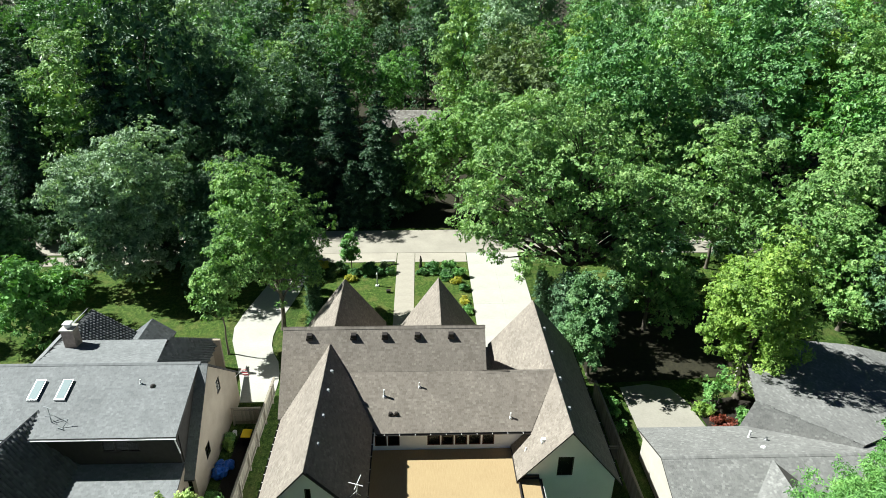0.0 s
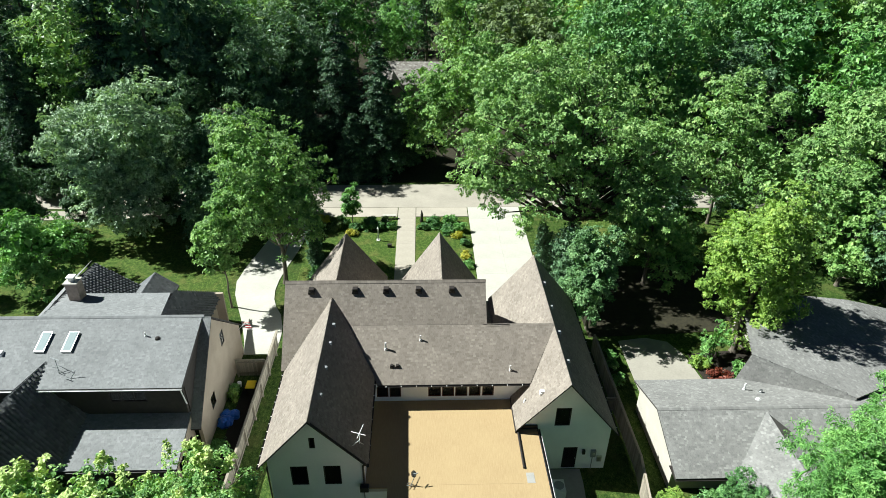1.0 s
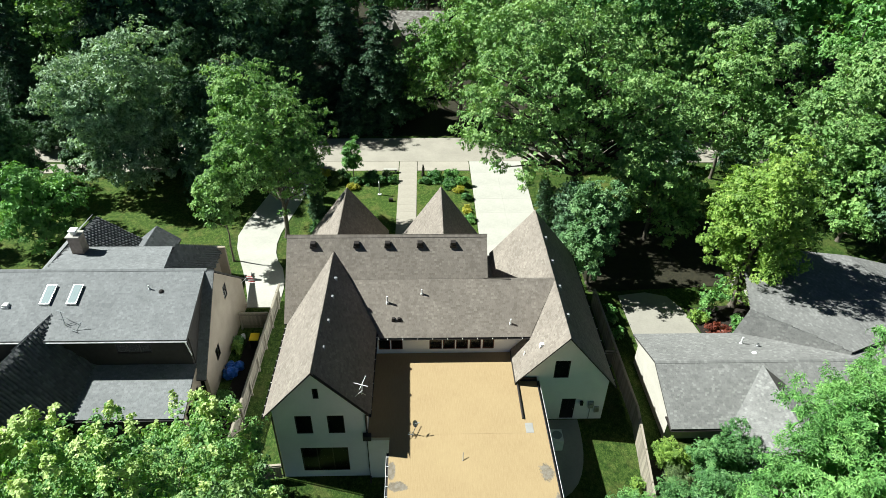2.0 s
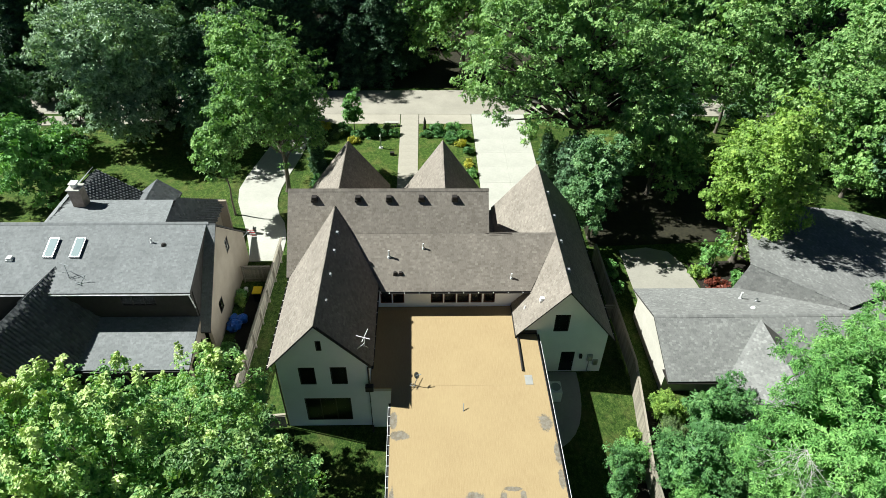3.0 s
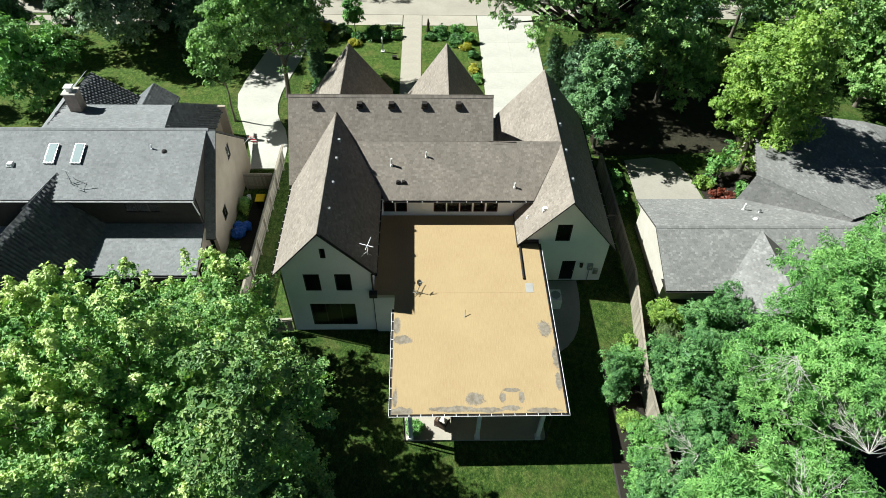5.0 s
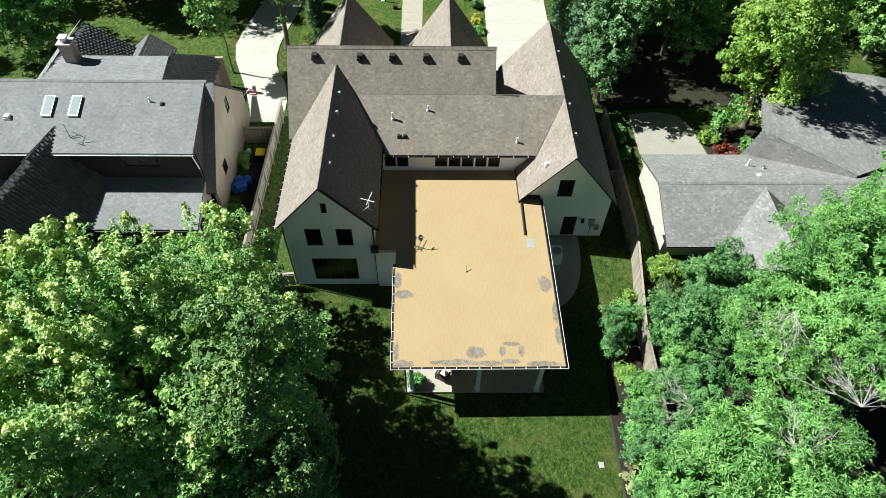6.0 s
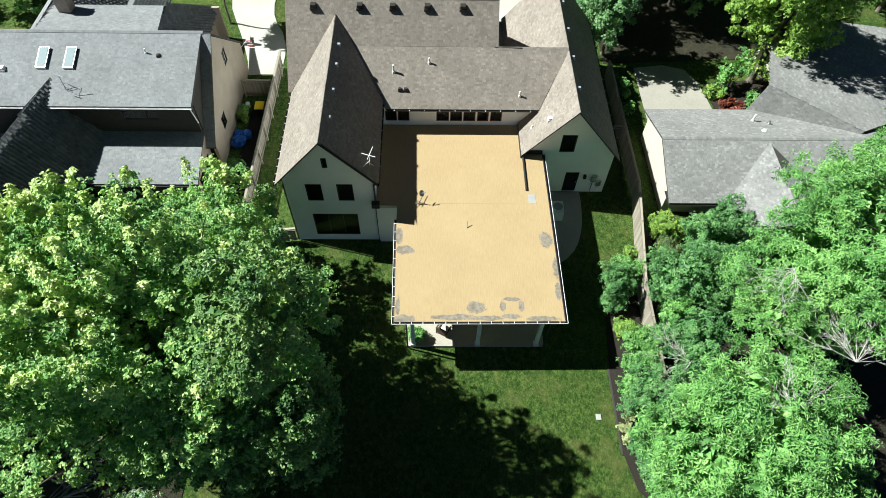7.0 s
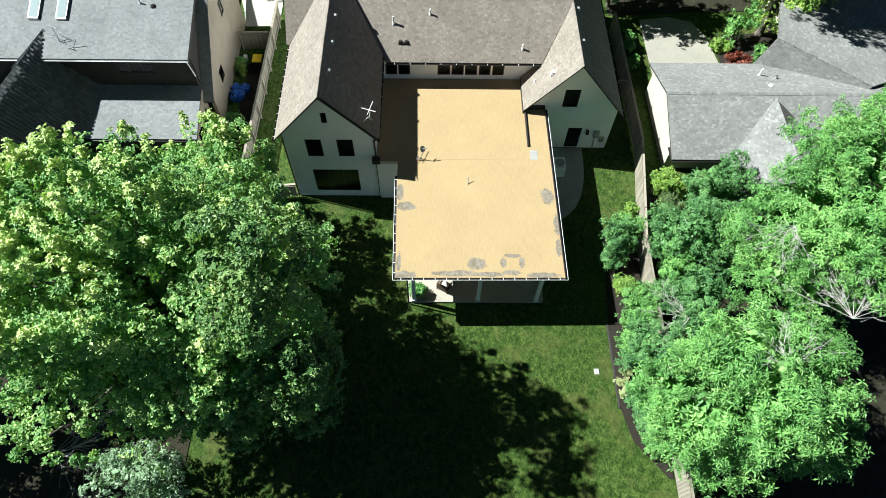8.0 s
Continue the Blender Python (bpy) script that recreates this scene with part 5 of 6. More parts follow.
def limbs(seed, height, base, centres, trunk_r, n_limbs):
    """A trunk that tapers and forks into crooked limbs that run to bough ends."""
    rng = np.random.default_rng(seed + 5)
    segs = []
    fork = base * 0.8
    p = np.array([0.0, 0, -0.15])
    steps = 5
    trunk = [p]
    top = height * 0.72
    for i in range(1, steps + 4):
        z = top * i / (steps + 3)
        trunk.append(np.array([rng.normal(0, 0.035) * height * 0.12 * i / 2, rng.normal(0, 0.035) * height * 0.12 * i / 2, z]))
    rad = lambda z: trunk_r * max(0.12, 1 - 0.85 * z / top)
    segs.append((trunk[0], trunk[0] + [0, 0, 0.5], trunk_r * 1.6, trunk_r * 1.02))
    for a, b in zip(trunk, trunk[1:]):
        segs.append((a, b, rad(a[2]), rad(b[2])))
    pick = rng.choice(len(centres), min(n_limbs, len(centres)), replace=False)
    for i in pick:
        c = centres[i]
        z = np.clip(c[2] - np.hypot(c[0], c[1]) * rng.uniform(0.5, 0.9), fork, top * 0.95)
        j = min(int(z / top * (steps + 3)), steps + 2)
        f = z / top * (steps + 3) - j
        s = trunk[j] * (1 - f) + trunk[j + 1] * f
        r = rad(z) * rng.uniform(0.35, 0.6)
        m1 = s + (c - s) * 0.35 + np.array([0, 0, 0.06 * height]) * rng.uniform(-0.2, 1) + rng.normal(0, 0.25, 3)
        m2 = s + (c - s) * 0.7 + np.array([0, 0, 0.05 * height]) * rng.uniform(0, 1) + rng.normal(0, 0.25, 3)
        segs += [(s, m1, r, r * 0.7), (m1, m2, r * 0.7, r * 0.42), (m2, c, r * 0.42, 0.02)]
    return segs


def tree(name, label, place, height, base, radii, seed, leaf_mat, clumps=150, per=60, size=0.3, narrow=0.6, clump_r=0.9, lobes=9, bark=None, trunk_r=0.25, n_limbs=26, flat=0.55,
         group="", spread=0.6, category="tree", young=None, fine=1.0, core=True):
    """A broadleaf tree: trunk with limbs, and a crown of small leaves in uneven boughs."""
    t = thing(name, label, category, (place[0], place[1], 0), group)
    mid = np.array([0, 0, base + (height - base) * 0.5])
    clumps, per, clump_r = int(clumps * fine ** 2), int(per / fine ** 1.4), clump_r / fine
    (v, q), c = crown_mesh(seed, radii, clumps, per, size, narrow, clump_r, lobes, flat, spread, core=core)
    rods("trunk", limbs(seed, height, base, c + mid, trunk_r, n_limbs), bark or BARK, t)
    mesh_from("crown", v + mid, q, leaf_mat, t)
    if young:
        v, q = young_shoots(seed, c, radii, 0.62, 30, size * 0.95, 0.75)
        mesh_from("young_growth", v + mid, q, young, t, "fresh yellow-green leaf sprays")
    return t


def conifer(name, label, place, height, radius, seed, material, rows=26, arms=11, size=0.42, low=0.6, droop=0.35, power=0.9, group=""):
    """A conifer: a straight trunk with whorls of drooping boughs of needle sprays."""
    rng = np.random.default_rng(seed)
    t = thing(name, label, "conifer", (place[0], place[1], 0), group)
    segs, pos, nrm = [((0, 0, -0.15), (0, 0, height * 0.97), height * 0.018 + 0.05, 0.02)], [], []
    for i in range(rows):
        f = (i + rng.uniform(-0.3, 0.3)) / rows
        z = low + (height - low) * f
        reach = radius * max(0.05, (1 - f)) ** power
        for a in rng.uniform(0, 2 * math.pi, max(4, int(arms * (1 - 0.55 * f)))):
            ln = reach * rng.uniform(0.65, 1.12)
            d = np.array([math.cos(a), math.sin(a), 0])
            end = d * ln + [0, 0, z - droop * ln]
            segs.append(((0, 0, z), end, 0.04, 0.008))
            m = max(3, int(ln / (size * 0.38)))
            s = np.linspace(0.25, 1.0, m)[:, None]
            line = np.array([0, 0, z]) + (end - np.array([0, 0, z])) * s + np.array([0, 0, 0.12]) * np.sin(s * 3.0) * ln * 0.3
            side = np.cross(d, [0, 0, 1])
            wide = (1.05 - s) * ln * 0.42 + 0.12
            for w in (-1.0, -0.45, 0.0, 0.45, 1.0):
                p = line + side * wide * w + rng.normal(0, 0.08, (m, 3)) - np.array([0, 0, 0.16]) * abs(w) * wide
                pos.append(p)
                nrm.append(np.tile(d * 0.35 + np.array([0, 0, 0.8]), (m, 1)))
    pos, nrm = np.concatenate(pos), np.concatenate(nrm)
    v, q = leaves(pos, nrm, rng, size, 0.42, 0.45)
    rods("trunk", segs, DARK_BARK, t, 5)
    mesh_from("crown", v, q, material, t)
    return t


def shrub(name, label, place, radii, seed, leaf_mat, clumps=40, per=60, size=0.14, narrow=0.6, clump_r=0.35, lobes=6, group="", z=0.0, category="shrub"):
    """A bush: short stems and a low crown."""
    t = thing(name, label, category, (place[0], place[1], z), group)
    (v, q), c = crown_mesh(seed, radii, clumps, per, size, narrow, clump_r, lobes, 0.7)
    mid = np.array([0, 0, radii[2] * 0.92])
    low = v + mid
    low[:, 2] = np.maximum(low[:, 2], 0.02)
    rng = np.random.default_rng(seed)
    segs = [((0, 0, -0.05), tuple(p + mid), 0.035, 0.008) for p in c[rng.choice(len(c), min(10, len(c)), replace=False)]]
    rods("stem", segs, DARK_BARK, t, 5)
    mesh_from("crown", low, q, leaf_mat, t)
    return t


def dead_boughs(name, label, place, reach, seed, count=10, up=0.2):
    """Bare pale branches that fork twice."""
    rng = np.random.default_rng(seed)
    t = thing(name, label, "bare branch", place)
    segs = []
    heading = rng.uniform(0, 2 * math.pi)
    for i in range(count):
        a = heading + rng.normal(0, 0.75)
        p, r = np.zeros(3), 0.014
        d = np.array([math.cos(a), math.sin(a), rng.uniform(-0.1, up)])
        for j in range(4):
            n = p + d * reach * rng.uniform(0.18, 0.32)
            segs.append((p, n, r, r * 0.7))
            for k in range(5):
                tw = d + rng.normal(0, 0.6, 3)
                segs.append((n, n + tw * reach * 0.13, r * 0.5, 0.007))
            p, r = n, r * 0.7
            d = d + rng.normal(0, 0.3, 3)
            d /= np.linalg.norm(d)
    rods("branch", segs, PALE_BARK, t, 5)
    return t


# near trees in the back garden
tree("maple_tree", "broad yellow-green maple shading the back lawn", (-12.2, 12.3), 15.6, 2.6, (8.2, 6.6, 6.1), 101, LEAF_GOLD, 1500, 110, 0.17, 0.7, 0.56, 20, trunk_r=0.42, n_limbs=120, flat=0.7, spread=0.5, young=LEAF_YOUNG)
# Leaf colour here carries the shade of the maple's right side.
tree("maple_tree", "tall thin-crowned maple above the back lawn", (-6.4, 11.4), 16.8, 12.4, (2.6, 4.4, 2.2), 114, LEAF_SHADE, 70, 84, 0.17, 0.7, 0.5, 8, trunk_r=0.2, n_limbs=30, flat=0.7, spread=0.5)
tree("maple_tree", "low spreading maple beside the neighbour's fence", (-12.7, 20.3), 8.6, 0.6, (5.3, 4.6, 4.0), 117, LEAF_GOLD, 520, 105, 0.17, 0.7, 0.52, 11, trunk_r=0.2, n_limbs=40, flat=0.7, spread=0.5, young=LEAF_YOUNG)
# Darker leaf copy: the lower right's shade is painted in.
tree("maple_tree", "low maple with painted shade leaning over the back lawn", (-7.5, 9.7), 10.6, 2.4, (3.6, 3.6, 3.9), 118, LEAF_SHADE, 260, 90, 0.17, 0.7, 0.52, 10, trunk_r=0.18, n_limbs=30, flat=0.7, spread=0.5)
# Unseen tree, added to shade the lower left of the big maple.
tree("maple_tree", "unseen maple added to shade the garden maple", (-27.0, 10.0), 12.0, 2.0, (6.0, 6.0, 5.0), 112, LEAF_MAPLE, 200, 130, 0.2, 0.75, 0.8, 9, trunk_r=0.3, n_limbs=30)
tree("ash_tree", "spreading bright green ash tree above the hedge", (14.9, 8.5), 10.0, 1.4, (5.1, 4.4, 4.3), 102, LEAF_ASH, 700, 90, 0.25, 0.3, 0.46, 13, trunk_r=0.22, n_limbs=110, flat=0.7, spread=0.8)
tree("ash_tree", "spreading bright green ash tree beside the fence", (22.6, 17.4), 12.6, 1.4, (6.6, 6.2, 5.4), 113, LEAF_ASH, 1300, 85, 0.23, 0.3, 0.45, 16, trunk_r=0.22, n_limbs=110, flat=0.7, spread=0.8)
tree("ash_tree", "bright green ash tree beside the low house", (28.5, 22.5), 11.4, 1.5, (4.9, 4.9, 5.0), 111, LEAF_ASH, 520, 85, 0.24, 0.3, 0.5, 11, trunk_r=0.2, n_limbs=50, flat=0.7, spread=0.8)

# trees round the front
tree("maple_tree", "airy green maple beside the neighbour's driveway", (-13.6, 51.8), 17.6, 2.8, (6.3, 6.6, 7.2), 103, LEAF_MID, 230, 125, 0.22, 0.75, 0.95, 13, trunk_r=0.24, n_limbs=80, fine=1.35, spread=0.45)
tree("silver_maple", "dense silvery green tree on the far lawn", (-32.2, 63.2), 16.2, 0.3, (7.6, 7.4, 8.1), 104, LEAF_SILVER, 300, 125, 0.29, 0.7, 1.35, 11, trunk_r=0.3, fine=1.3, spread=0.35)
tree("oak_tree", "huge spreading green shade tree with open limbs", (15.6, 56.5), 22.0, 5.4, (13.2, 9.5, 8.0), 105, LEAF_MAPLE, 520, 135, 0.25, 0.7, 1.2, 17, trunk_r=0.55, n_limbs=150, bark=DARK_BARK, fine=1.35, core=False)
tree("elm_tree", "yellow-green tree beside the low house", (26.7, 40.7), 14.4, 1.2, (4.4, 4.6, 6.8), 106, LEAF_LIME, 260, 120, 0.21, 0.7, 0.95, 12, trunk_r=0.28, n_limbs=60, fine=1.5)
tree("small_tree", "upright grey-green tree beside the white house", (14.7, 44.0), 10.8, 0.6, (2.7, 3.2, 5.1), 107, LEAF_GREY, 150, 70, 0.24, 0.6, 0.6, 7, trunk_r=0.14, fine=1.3)
tree("small_tree", "round dark green tree beside the grey roof", (-36.5, 51.0), 7.5, 0.4, (4.8, 4.2, 3.6), 108, LEAF_ASH, 130, 65, 0.3, 0.6, 0.8, 7, trunk_r=0.16)
tree("street_tree", "young green street tree beside the front hedge", (-8.1, 64.0), 4.9, 1.2, (1.5, 1.5, 1.9), 109, LEAF_ASH, 46, 60, 0.22, 0.7, 0.4, 6, trunk_r=0.06, n_limbs=14)
tree("maple_tree", "green maple reaching over the road", (5.0, 79.0), 18.5, 1.6, (8.2, 6.5, 8.3), 110, LEAF_MID, 260, 90, 0.34, 0.7, 1.2, 9, trunk_r=0.3)
# The tree at x -22.3 is an added shade caster for the drive.
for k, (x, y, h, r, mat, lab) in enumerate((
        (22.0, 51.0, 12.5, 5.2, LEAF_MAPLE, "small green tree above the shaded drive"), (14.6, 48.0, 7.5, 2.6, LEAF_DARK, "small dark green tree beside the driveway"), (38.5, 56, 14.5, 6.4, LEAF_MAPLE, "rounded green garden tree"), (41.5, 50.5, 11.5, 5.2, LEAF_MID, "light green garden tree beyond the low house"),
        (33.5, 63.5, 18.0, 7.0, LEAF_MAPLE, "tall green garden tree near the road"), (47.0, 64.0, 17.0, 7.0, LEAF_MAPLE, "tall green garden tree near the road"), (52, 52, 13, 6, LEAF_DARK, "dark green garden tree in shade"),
        (44.5, 47.5, 12, 5.8, LEAF_DARK, "dark green garden tree"), (47, 40, 10, 5, LEAF_DARK, "dark green garden tree"), (-53, 62, 11, 5, LEAF_DARK, "dark green tree in shade"), (-49, 50, 10, 5, LEAF_DARK, "dark green tree in shade"), (-22.3, 59.3, 8.6, 3.0, LEAF_DARK, "added dark green tree shading the curving drive"), (-24.0, 67.5, 12.5, 4.6, LEAF_DARK, "dark green tree beside the road"), (-19.5, 66.0, 9.5, 3.6, LEAF_DARK, "dark green tree beside the road"), (-44.0, 61.0, 11.5, 4.4, LEAF_DARK, "dark green tree shading the side lawn"))):
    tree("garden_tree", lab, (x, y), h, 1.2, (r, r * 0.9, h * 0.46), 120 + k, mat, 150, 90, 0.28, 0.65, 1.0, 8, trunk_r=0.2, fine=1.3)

tree("small_tree", "slender green tree leaning over the neighbour's driveway", (-17.9, 47.8), 11.0, 4.2, (2.4, 2.5, 3.3), 115, LEAF_MID, 100, 70, 0.28, 0.7, 0.6, 6, trunk_r=0.1, n_limbs=14)

# hedge shrubs and small trees along the east fence
for k, (x, y, rx, ry, rz, mat, lab) in enumerate((
        (11.8, 19.9, 1.5, 1.8, 1.7, LEAF_SHRUB, "fine-leaved green shrub at the lawn's edge"), (16.0, 24.6, 1.4, 1.2, 1.1, LEAF_LIME, "yellow-green shrub beside the fence"), (19.2, 23.9, 1.7, 1.6, 2.3, LEAF_SHRUB, "tall upright green shrub hiding the hip of the low roof"), (15.0, 21.0, 1.6, 1.5, 1.6, LEAF_SHRUB, "full green hedge shrub leaning on the fence"), (17.4, 20.4, 1.7, 1.6, 2.3, LEAF_SHRUB, "tall green hedge shrub"), (15.0, 17.9, 1.6, 1.5, 1.7, LEAF_ASH, "full green hedge shrub"),
        (15.4, 19.2, 2.4, 2.4, 3.0, LEAF_SHRUB, "tall dark green hedge shrub"), (12.5, 15.6, 1.5, 1.4, 1.2, LEAF_ASH, "round green shrub in the mulch border"),
        (13.0, 12.9, 2.2, 1.9, 1.7, LEAF_SHRUB, "spreading loose green shrub"), (17.6, 22.2, 2.2, 2.0, 2.9, LEAF_SHRUB, "upright green shrub beside the low house"),
        (12.0, 17.6, 0.7, 0.6, 0.5, LEAF_LIME, "small pale green border shrub"), (13.4, 8.8, 1.8, 2.0, 1.6, LEAF_ASH, "green shrub in the border"), (14.2, 16.2, 1.6, 1.5, 1.5, LEAF_SHRUB, "green hedge shrub by the fence"), (12.3, 10.2, 1.3, 1.2, 1.0, LEAF_SHRUB, "green shrub in the mulch border"),
        (12.6, 8.2, 1.2, 1.3, 1.0, LEAF_ASH, "green shrub in the mulch border"), (11.7, 13.3, 0.8, 0.9, 0.6, LEAF_ASH, "green shrub in the mulch border"), (11.8, 9.0, 0.8, 0.9, 0.7, LEAF_SHRUB, "green shrub in the mulch border"), (13.9, 6.0, 0.9, 1.0, 0.9, LEAF_ASH, "green shrub in the mulch border"), (14.4, 4.2, 1.1, 1.2, 1.0, LEAF_SHRUB, "green shrub in the mulch border"), (12.6, 21.2, 1.0, 1.0, 1.0, LEAF_ASH, "green shrub beside the fence"),
        (16.0, 15.2, 2.0, 2.0, 2.4, LEAF_SHRUB, "tall green hedge shrub"), (18.6, 18.6, 1.8, 1.8, 2.6, LEAF_SHRUB, "tall green hedge shrub"), (15.2, 11.9, 1.6, 1.5, 2.0, LEAF_ASH, "loose green hedge shrub"), (15.8, 23.0, 1.0, 1.0, 0.9, LEAF_OLIVE, "dry olive shrub beside the fence"))):
    n = int(26 + 26 * rx * ry / 2)
    shrub("hedge_shrub", lab, (x, y), (rx, ry, rz), 140 + k, mat, int(n * 1.5), 75, 0.14, 0.5, 0.36, 7, "hedge shrubs")
for k, (x, y) in enumerate(((10.95, 11.3), (11.05, 10.6), (11.2, 11.9))):
    shrub("hydrangea", "hydrangea with round pale green flower heads", (x, y), (0.42, 0.42, 0.4), 160 + k, PALE_BLOOM, 14, 30, 0.12, 0.9, 0.16, 4, "hydrangeas")
dead_boughs("dead_limb", "bare pale dead branches in the ash crown", (19.6, 11.6, 8.6), 3.8, 171, 15)
dead_boughs("dead_limb", "bare pale dead twigs in the ash crown", (15.2, 8.8, 9.9), 2.2, 172, 8)
dead_boughs("dead_limb", "bare pale dead twigs in the ash crown", (17.4, 15.8, 10.0), 2.4, 175, 8)
dead_boughs("dead_limb", "bare pale dead twigs in the ash crown", (21.6, 16.2, 12.4), 2.6, 176, 9)
dead_boughs("dead_limb", "bare dead twigs in the hedge gap", (14.6, 14.2, 2.6), 2.2, 177, 10)
dead_boughs("dead_limb", "bare pale branches on the dark ground", (-20.0, 7.2, 0.6), 4.5, 173, 9)
shrub("garden_shrub", "large grey-green shrub beneath the maple", (-14.6, 6.0), (2.6, 2.2, 2.0), 174, LEAF_SILVER, 90, 80, 0.14, 0.5, 0.45, 7)

# front garden planting
for k, (x, y, rx, ry, rz, mat, lab) in enumerate((
        (-7.6, 62.4, 1.0, 0.7, 0.6, LEAF_SHRUB, "clipped green hedge bush"), (-6.2, 62.6, 1.0, 0.7, 0.6, LEAF_SHRUB, "clipped green hedge bush"), (-4.9, 62.7, 0.9, 0.7, 0.6, LEAF_SHRUB, "clipped green hedge bush"),
        (-3.7, 62.9, 0.8, 0.7, 0.55, LEAF_SHRUB, "clipped green hedge bush"), (0.1, 62.8, 0.8, 0.7, 0.55, LEAF_SHRUB, "clipped green hedge bush"), (1.5, 62.7, 1.0, 0.7, 0.6, LEAF_SHRUB, "clipped green hedge bush"),
        (2.9, 62.4, 0.9, 0.8, 0.7, LEAF_SHRUB, "clipped green hedge bush"), (4.3, 62.0, 1.0, 0.9, 0.8, LEAF_ASH, "loose green bush in the bed"), (4.6, 56.6, 0.55, 1.0, 0.4, YELLOW_BLOOM, "bed of bright yellow flowers"),
        (3.9, 60.6, 0.8, 0.6, 0.45, YELLOW_BLOOM, "bed of bright yellow flowers"), (-8.0, 61.3, 0.9, 0.6, 0.45, YELLOW_BLOOM, "bushy plant with yellow flowers"), (-11.4, 64.4, 1.0, 0.8, 0.7, YELLOW_BLOOM, "bushy plant with yellow flowers"),
        (-9.9, 62.6, 1.0, 0.9, 0.8, LEAF_OLIVE, "low olive green garden bush"), (-12.0, 62.2, 0.9, 0.9, 0.8, LEAF_ASH, "low green garden bush by the drive"), (-10.7, 51.2, 0.7, 0.7, 0.6, LEAF_ASH, "green bush at the house corner"), (-9.2, 63.8, 1.1, 0.9, 0.8, LEAF_SHRUB, "leafy green garden bush"), (-6.2, 63.8, 1.1, 0.7, 0.6, LEAF_SHRUB, "leafy green garden bush"), (-4.3, 64.0, 0.9, 0.6, 0.5, LEAF_OLIVE, "leafy olive garden bush"), (1.2, 64.0, 1.2, 0.8, 0.7, LEAF_SHRUB, "leafy green garden bush"), (3.2, 63.8, 1.2, 0.8, 0.8, LEAF_ASH, "leafy green garden bush"), (2.8, 61.3, 0.9, 0.6, 0.5, LEAF_SHRUB, "leafy green garden bush"), (4.7, 59.0, 0.7, 0.8, 0.6, LEAF_SHRUB, "leafy green garden bush"), (4.8, 54.6, 0.6, 0.8, 0.5, LEAF_ASH, "leafy green garden bush"), (-11.9, 60.6, 0.9, 0.9, 0.8, LEAF_OLIVE, "leafy olive garden bush"), (-11.0, 52.8, 0.9, 0.9, 0.9, LEAF_SHRUB, "leafy green garden bush"))):
    shrub("front_shrub", lab, (x, y), (rx * 0.82, ry * 0.8, rz * 0.66), 180 + k, mat, int(16 + 14 * rx), 45, 0.17, 0.6, 0.3, 5, "front planting")
for k, (x, y, h) in enumerate(((-11.6, 57.2, 4.6), (-11.2, 55.8, 4.2), (-10.9, 54.6, 4.0), (-11.8, 59.0, 3.6), (12.6, 55.0, 4.5), (12.7, 53.2, 5.0), (12.8, 51.4, 5.2), (12.9, 49.6, 5.0), (12.7, 57.0, 4.0), (13.0, 47.8, 4.6))):
    conifer("arborvitae", "narrow dark green arborvitae in a row", (x, y), h, 0.85, 200 + k, LEAF_DARK, 16, 8, 0.26, 0.1, -0.5, 0.5, "arborvitae row")
for k, (x, y, rx, rz, mat, lab) in enumerate(((22.9, 38.9, 0.9, 0.5, LEAF_LIME, "pale green bush in the corner bed"), (24.0, 37.0, 1.25, 0.45, RED_LEAF, "low rust-red bush in the corner bed"), (25.9, 37.2, 1.0, 0.8, LEAF_ASH, "green bush in the corner bed"),
                                              (24.4, 39.6, 1.5, 2.0, LEAF_ASH, "leafy green bush in the corner bed"), (15.6, 39.0, 0.6, 0.8, LEAF_ASH, "green bush along the fence"), (15.5, 36.8, 0.5, 0.6, LEAF_ASH, "green bush along the fence"),
                                              (-14.7, 35.8, 0.35, 0.5, LEAF_LIME, "weedy plants beside the tan wall"), (-14.8, 36.6, 0.3, 0.35, LEAF_ASH, "weedy plants beside the tan wall"), (-14.6, 31.0, 0.5, 0.4, LEAF_ASH, "weedy plants beside the tan wall"),
                                              (-0.9, 17.0, 0.55, 0.5, LEAF_ASH, "leafy green potted plant on the porch"), (13.3, 22.9, 0.45, 0.7, LEAF_LIME, "pale yellow-green bush by the fence"))):
    shrub("border_shrub", lab, (x, y), (rx, rx, rz), 230 + k, mat, int(14 + 16 * rx), 50, 0.15, 0.6, 0.28, 5)

# Added shrubs hide the road and stand in for the shade on it.
for k, (x, y, r, h) in enumerate(((-40, 66.0, 2.6, 2.0), (-30.0, 66.4, 2.8, 2.2), (-25.5, 66.0, 2.6, 2.2), (-20.5, 65.6, 2.4, 2.0), (-45.5, 71, 2.4, 2.0), (24, 66.2, 2.6, 2.2), (30, 65.8, 2.6, 2.2), (37, 65.8, 2.6, 2.2), (18.5, 66.2, 2.2, 1.8))):
    shrub("roadside_shrub", "added dark shrub in place of roadside shade", (x, y), (r, r * 0.8, h), 250 + k, LEAF_DARK, 60, 60, 0.28, 0.6, 0.6, 7, "roadside shrubs")

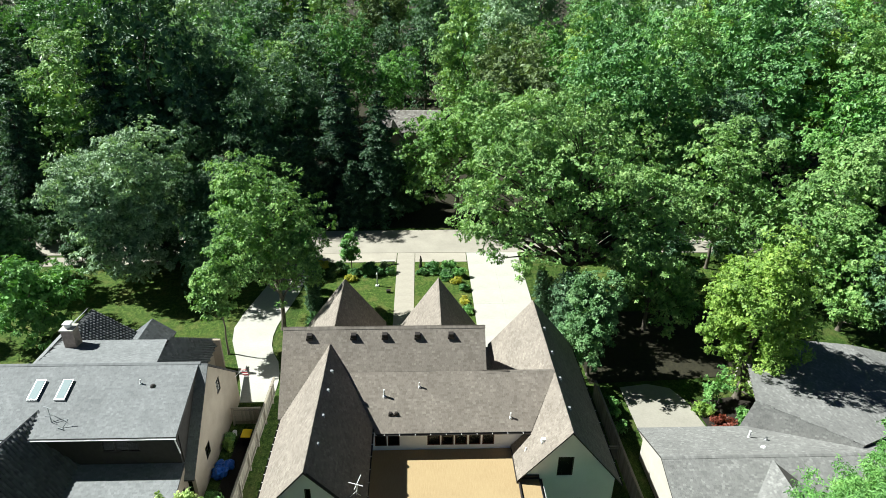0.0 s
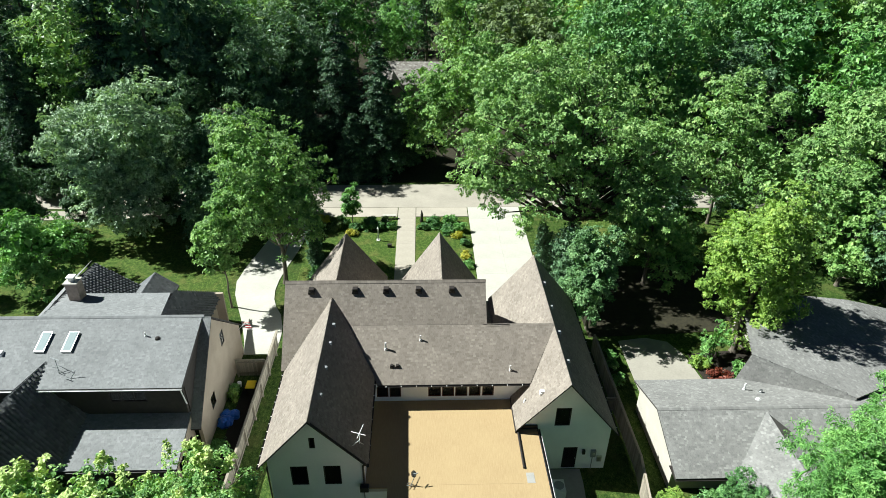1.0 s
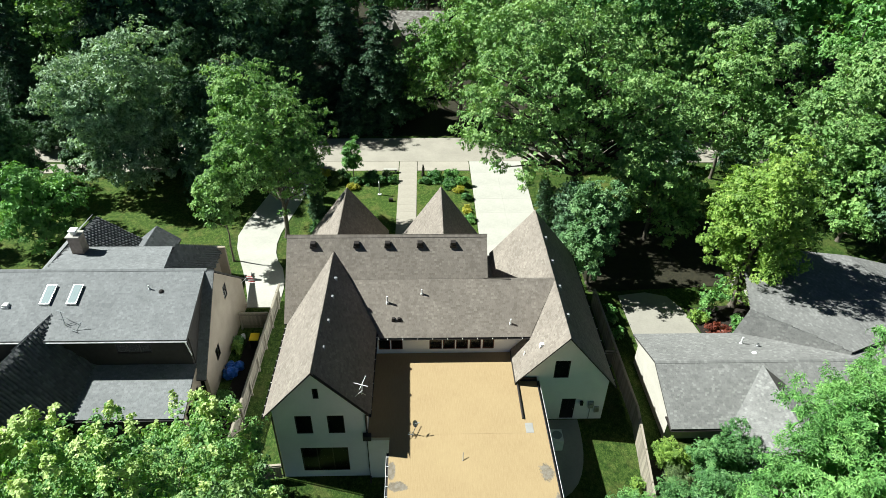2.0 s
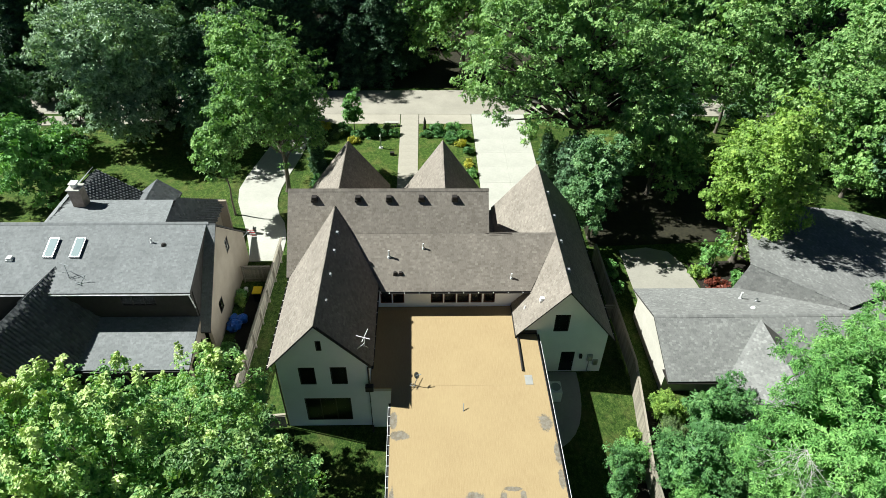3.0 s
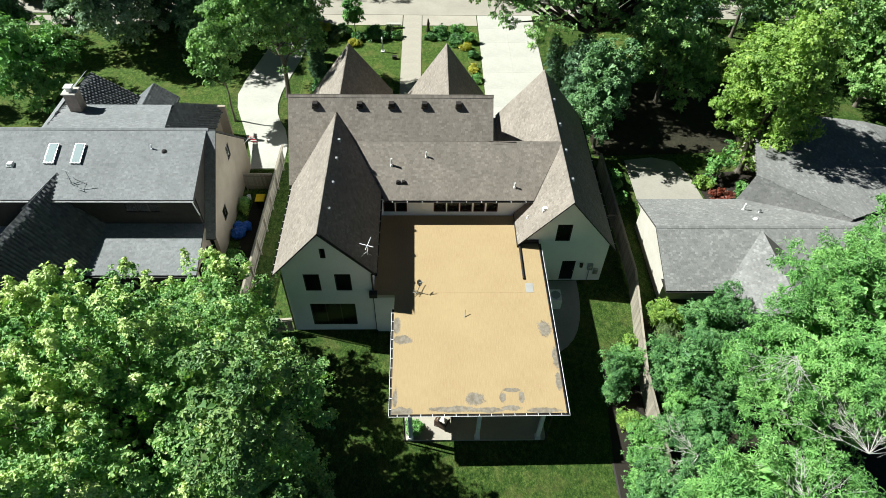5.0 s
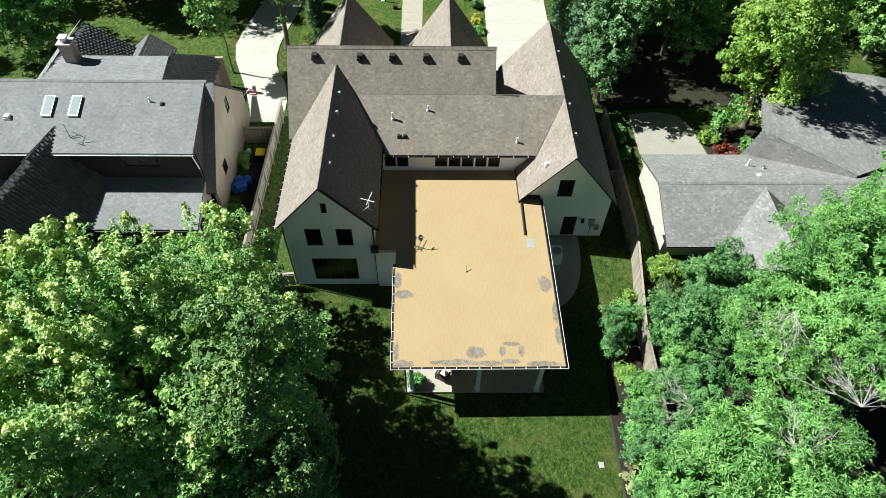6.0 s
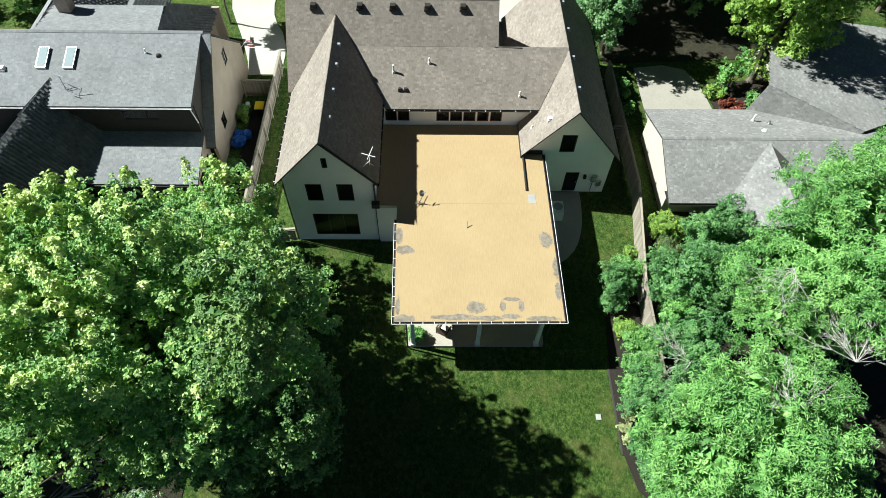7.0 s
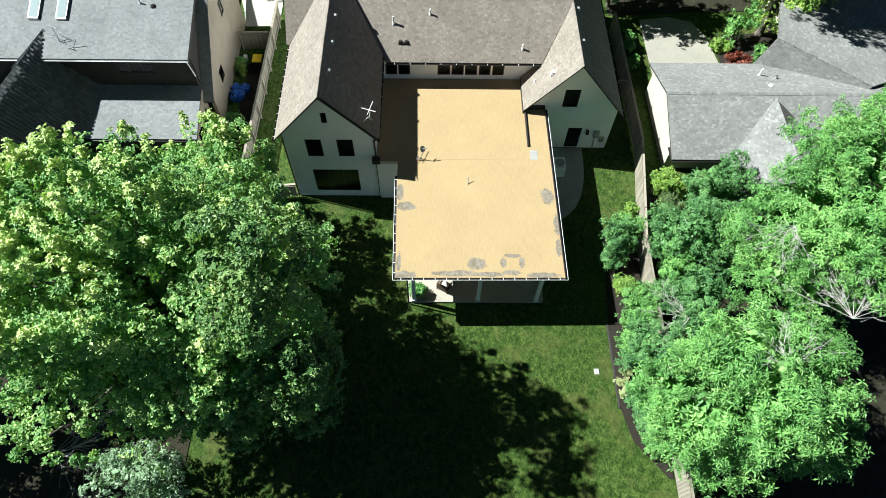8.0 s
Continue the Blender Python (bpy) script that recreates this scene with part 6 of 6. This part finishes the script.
# dark evergreens beyond the road
for k, (x, y, h, r) in enumerate(((-5.6, 80.0, 17.5, 5.4), (-11.0, 82.5, 20.5, 5.6), (-2.6, 84.0, 8, 3.4), (-15.5, 78.2, 12, 4.6), (-41, 83, 25.5, 8.0), (-50, 77, 17, 5.6), (-9.0, 77.8, 8.5, 3.8), (-36.5, 79.0, 15, 5.0), (-57, 90, 25, 7.5), (60, 78, 18, 5.5), (64, 70, 16, 5.0), (-55, 70, 11, 4.5), (1.0, 90, 7.0, 3.0))):
    conifer("spruce", "tall dark green spruce with drooping boughs", (x, y), h, r, 260 + k, NEEDLE, 30, 13, 0.5, 0.4, 0.22, 0.75)
for k, (x, y, h, r) in enumerate(((-21.5, 80.0, 19.0, 7.2), (-30.5, 79.5, 16, 5.5), (-18, 90, 20, 6), (-36, 90, 19, 6), (-28, 92, 20, 6))):
    tree("yew_tree", "dense dark evergreen tree across the road", (x, y), h, 0.4, (r, r * 0.9, h * 0.52), 280 + k, LEAF_DARK, 210, 65, 0.42, 0.35, 1.1, 9, DARK_BARK, 0.3)

# ---- the woods ----
kinds = []
# The mid green kind's leaf colour holds some distance haze.
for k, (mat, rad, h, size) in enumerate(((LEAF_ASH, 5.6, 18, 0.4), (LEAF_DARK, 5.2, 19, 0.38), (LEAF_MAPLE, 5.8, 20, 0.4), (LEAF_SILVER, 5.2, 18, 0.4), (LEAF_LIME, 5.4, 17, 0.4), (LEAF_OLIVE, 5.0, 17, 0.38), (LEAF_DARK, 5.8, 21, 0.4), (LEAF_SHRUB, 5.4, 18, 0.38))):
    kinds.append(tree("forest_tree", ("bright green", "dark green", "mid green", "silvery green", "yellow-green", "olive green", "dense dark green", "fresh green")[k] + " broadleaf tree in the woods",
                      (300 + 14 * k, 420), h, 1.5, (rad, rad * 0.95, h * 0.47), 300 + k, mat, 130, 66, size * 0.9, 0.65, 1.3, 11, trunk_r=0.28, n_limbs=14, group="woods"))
wood_conifer = conifer("forest_conifer", "dark conifer in the woods", (420, 420), 22, 4.6, 330, NEEDLE, 22, 10, 0.75, 0.6, 0.3, group="woods")
rng = random.Random(7)
spots = []
y = 77.0
while y < 212:
    step = 11.0 + (y - 77) * 0.06
    half = 0.78 * y + 10
    x = -half + rng.uniform(0, step)
    while x < half:
        px, py = x + rng.uniform(-2.6, 2.6), y + rng.uniform(-2.6, 2.6)
        if not (-9 < px < 6.5 and 76 < py < 116) and not (-33 < px < 12 and py < 93) and not (py < 80 and px < 0):
            spots.append((px, py))
        x += step
    y += step * 0.92
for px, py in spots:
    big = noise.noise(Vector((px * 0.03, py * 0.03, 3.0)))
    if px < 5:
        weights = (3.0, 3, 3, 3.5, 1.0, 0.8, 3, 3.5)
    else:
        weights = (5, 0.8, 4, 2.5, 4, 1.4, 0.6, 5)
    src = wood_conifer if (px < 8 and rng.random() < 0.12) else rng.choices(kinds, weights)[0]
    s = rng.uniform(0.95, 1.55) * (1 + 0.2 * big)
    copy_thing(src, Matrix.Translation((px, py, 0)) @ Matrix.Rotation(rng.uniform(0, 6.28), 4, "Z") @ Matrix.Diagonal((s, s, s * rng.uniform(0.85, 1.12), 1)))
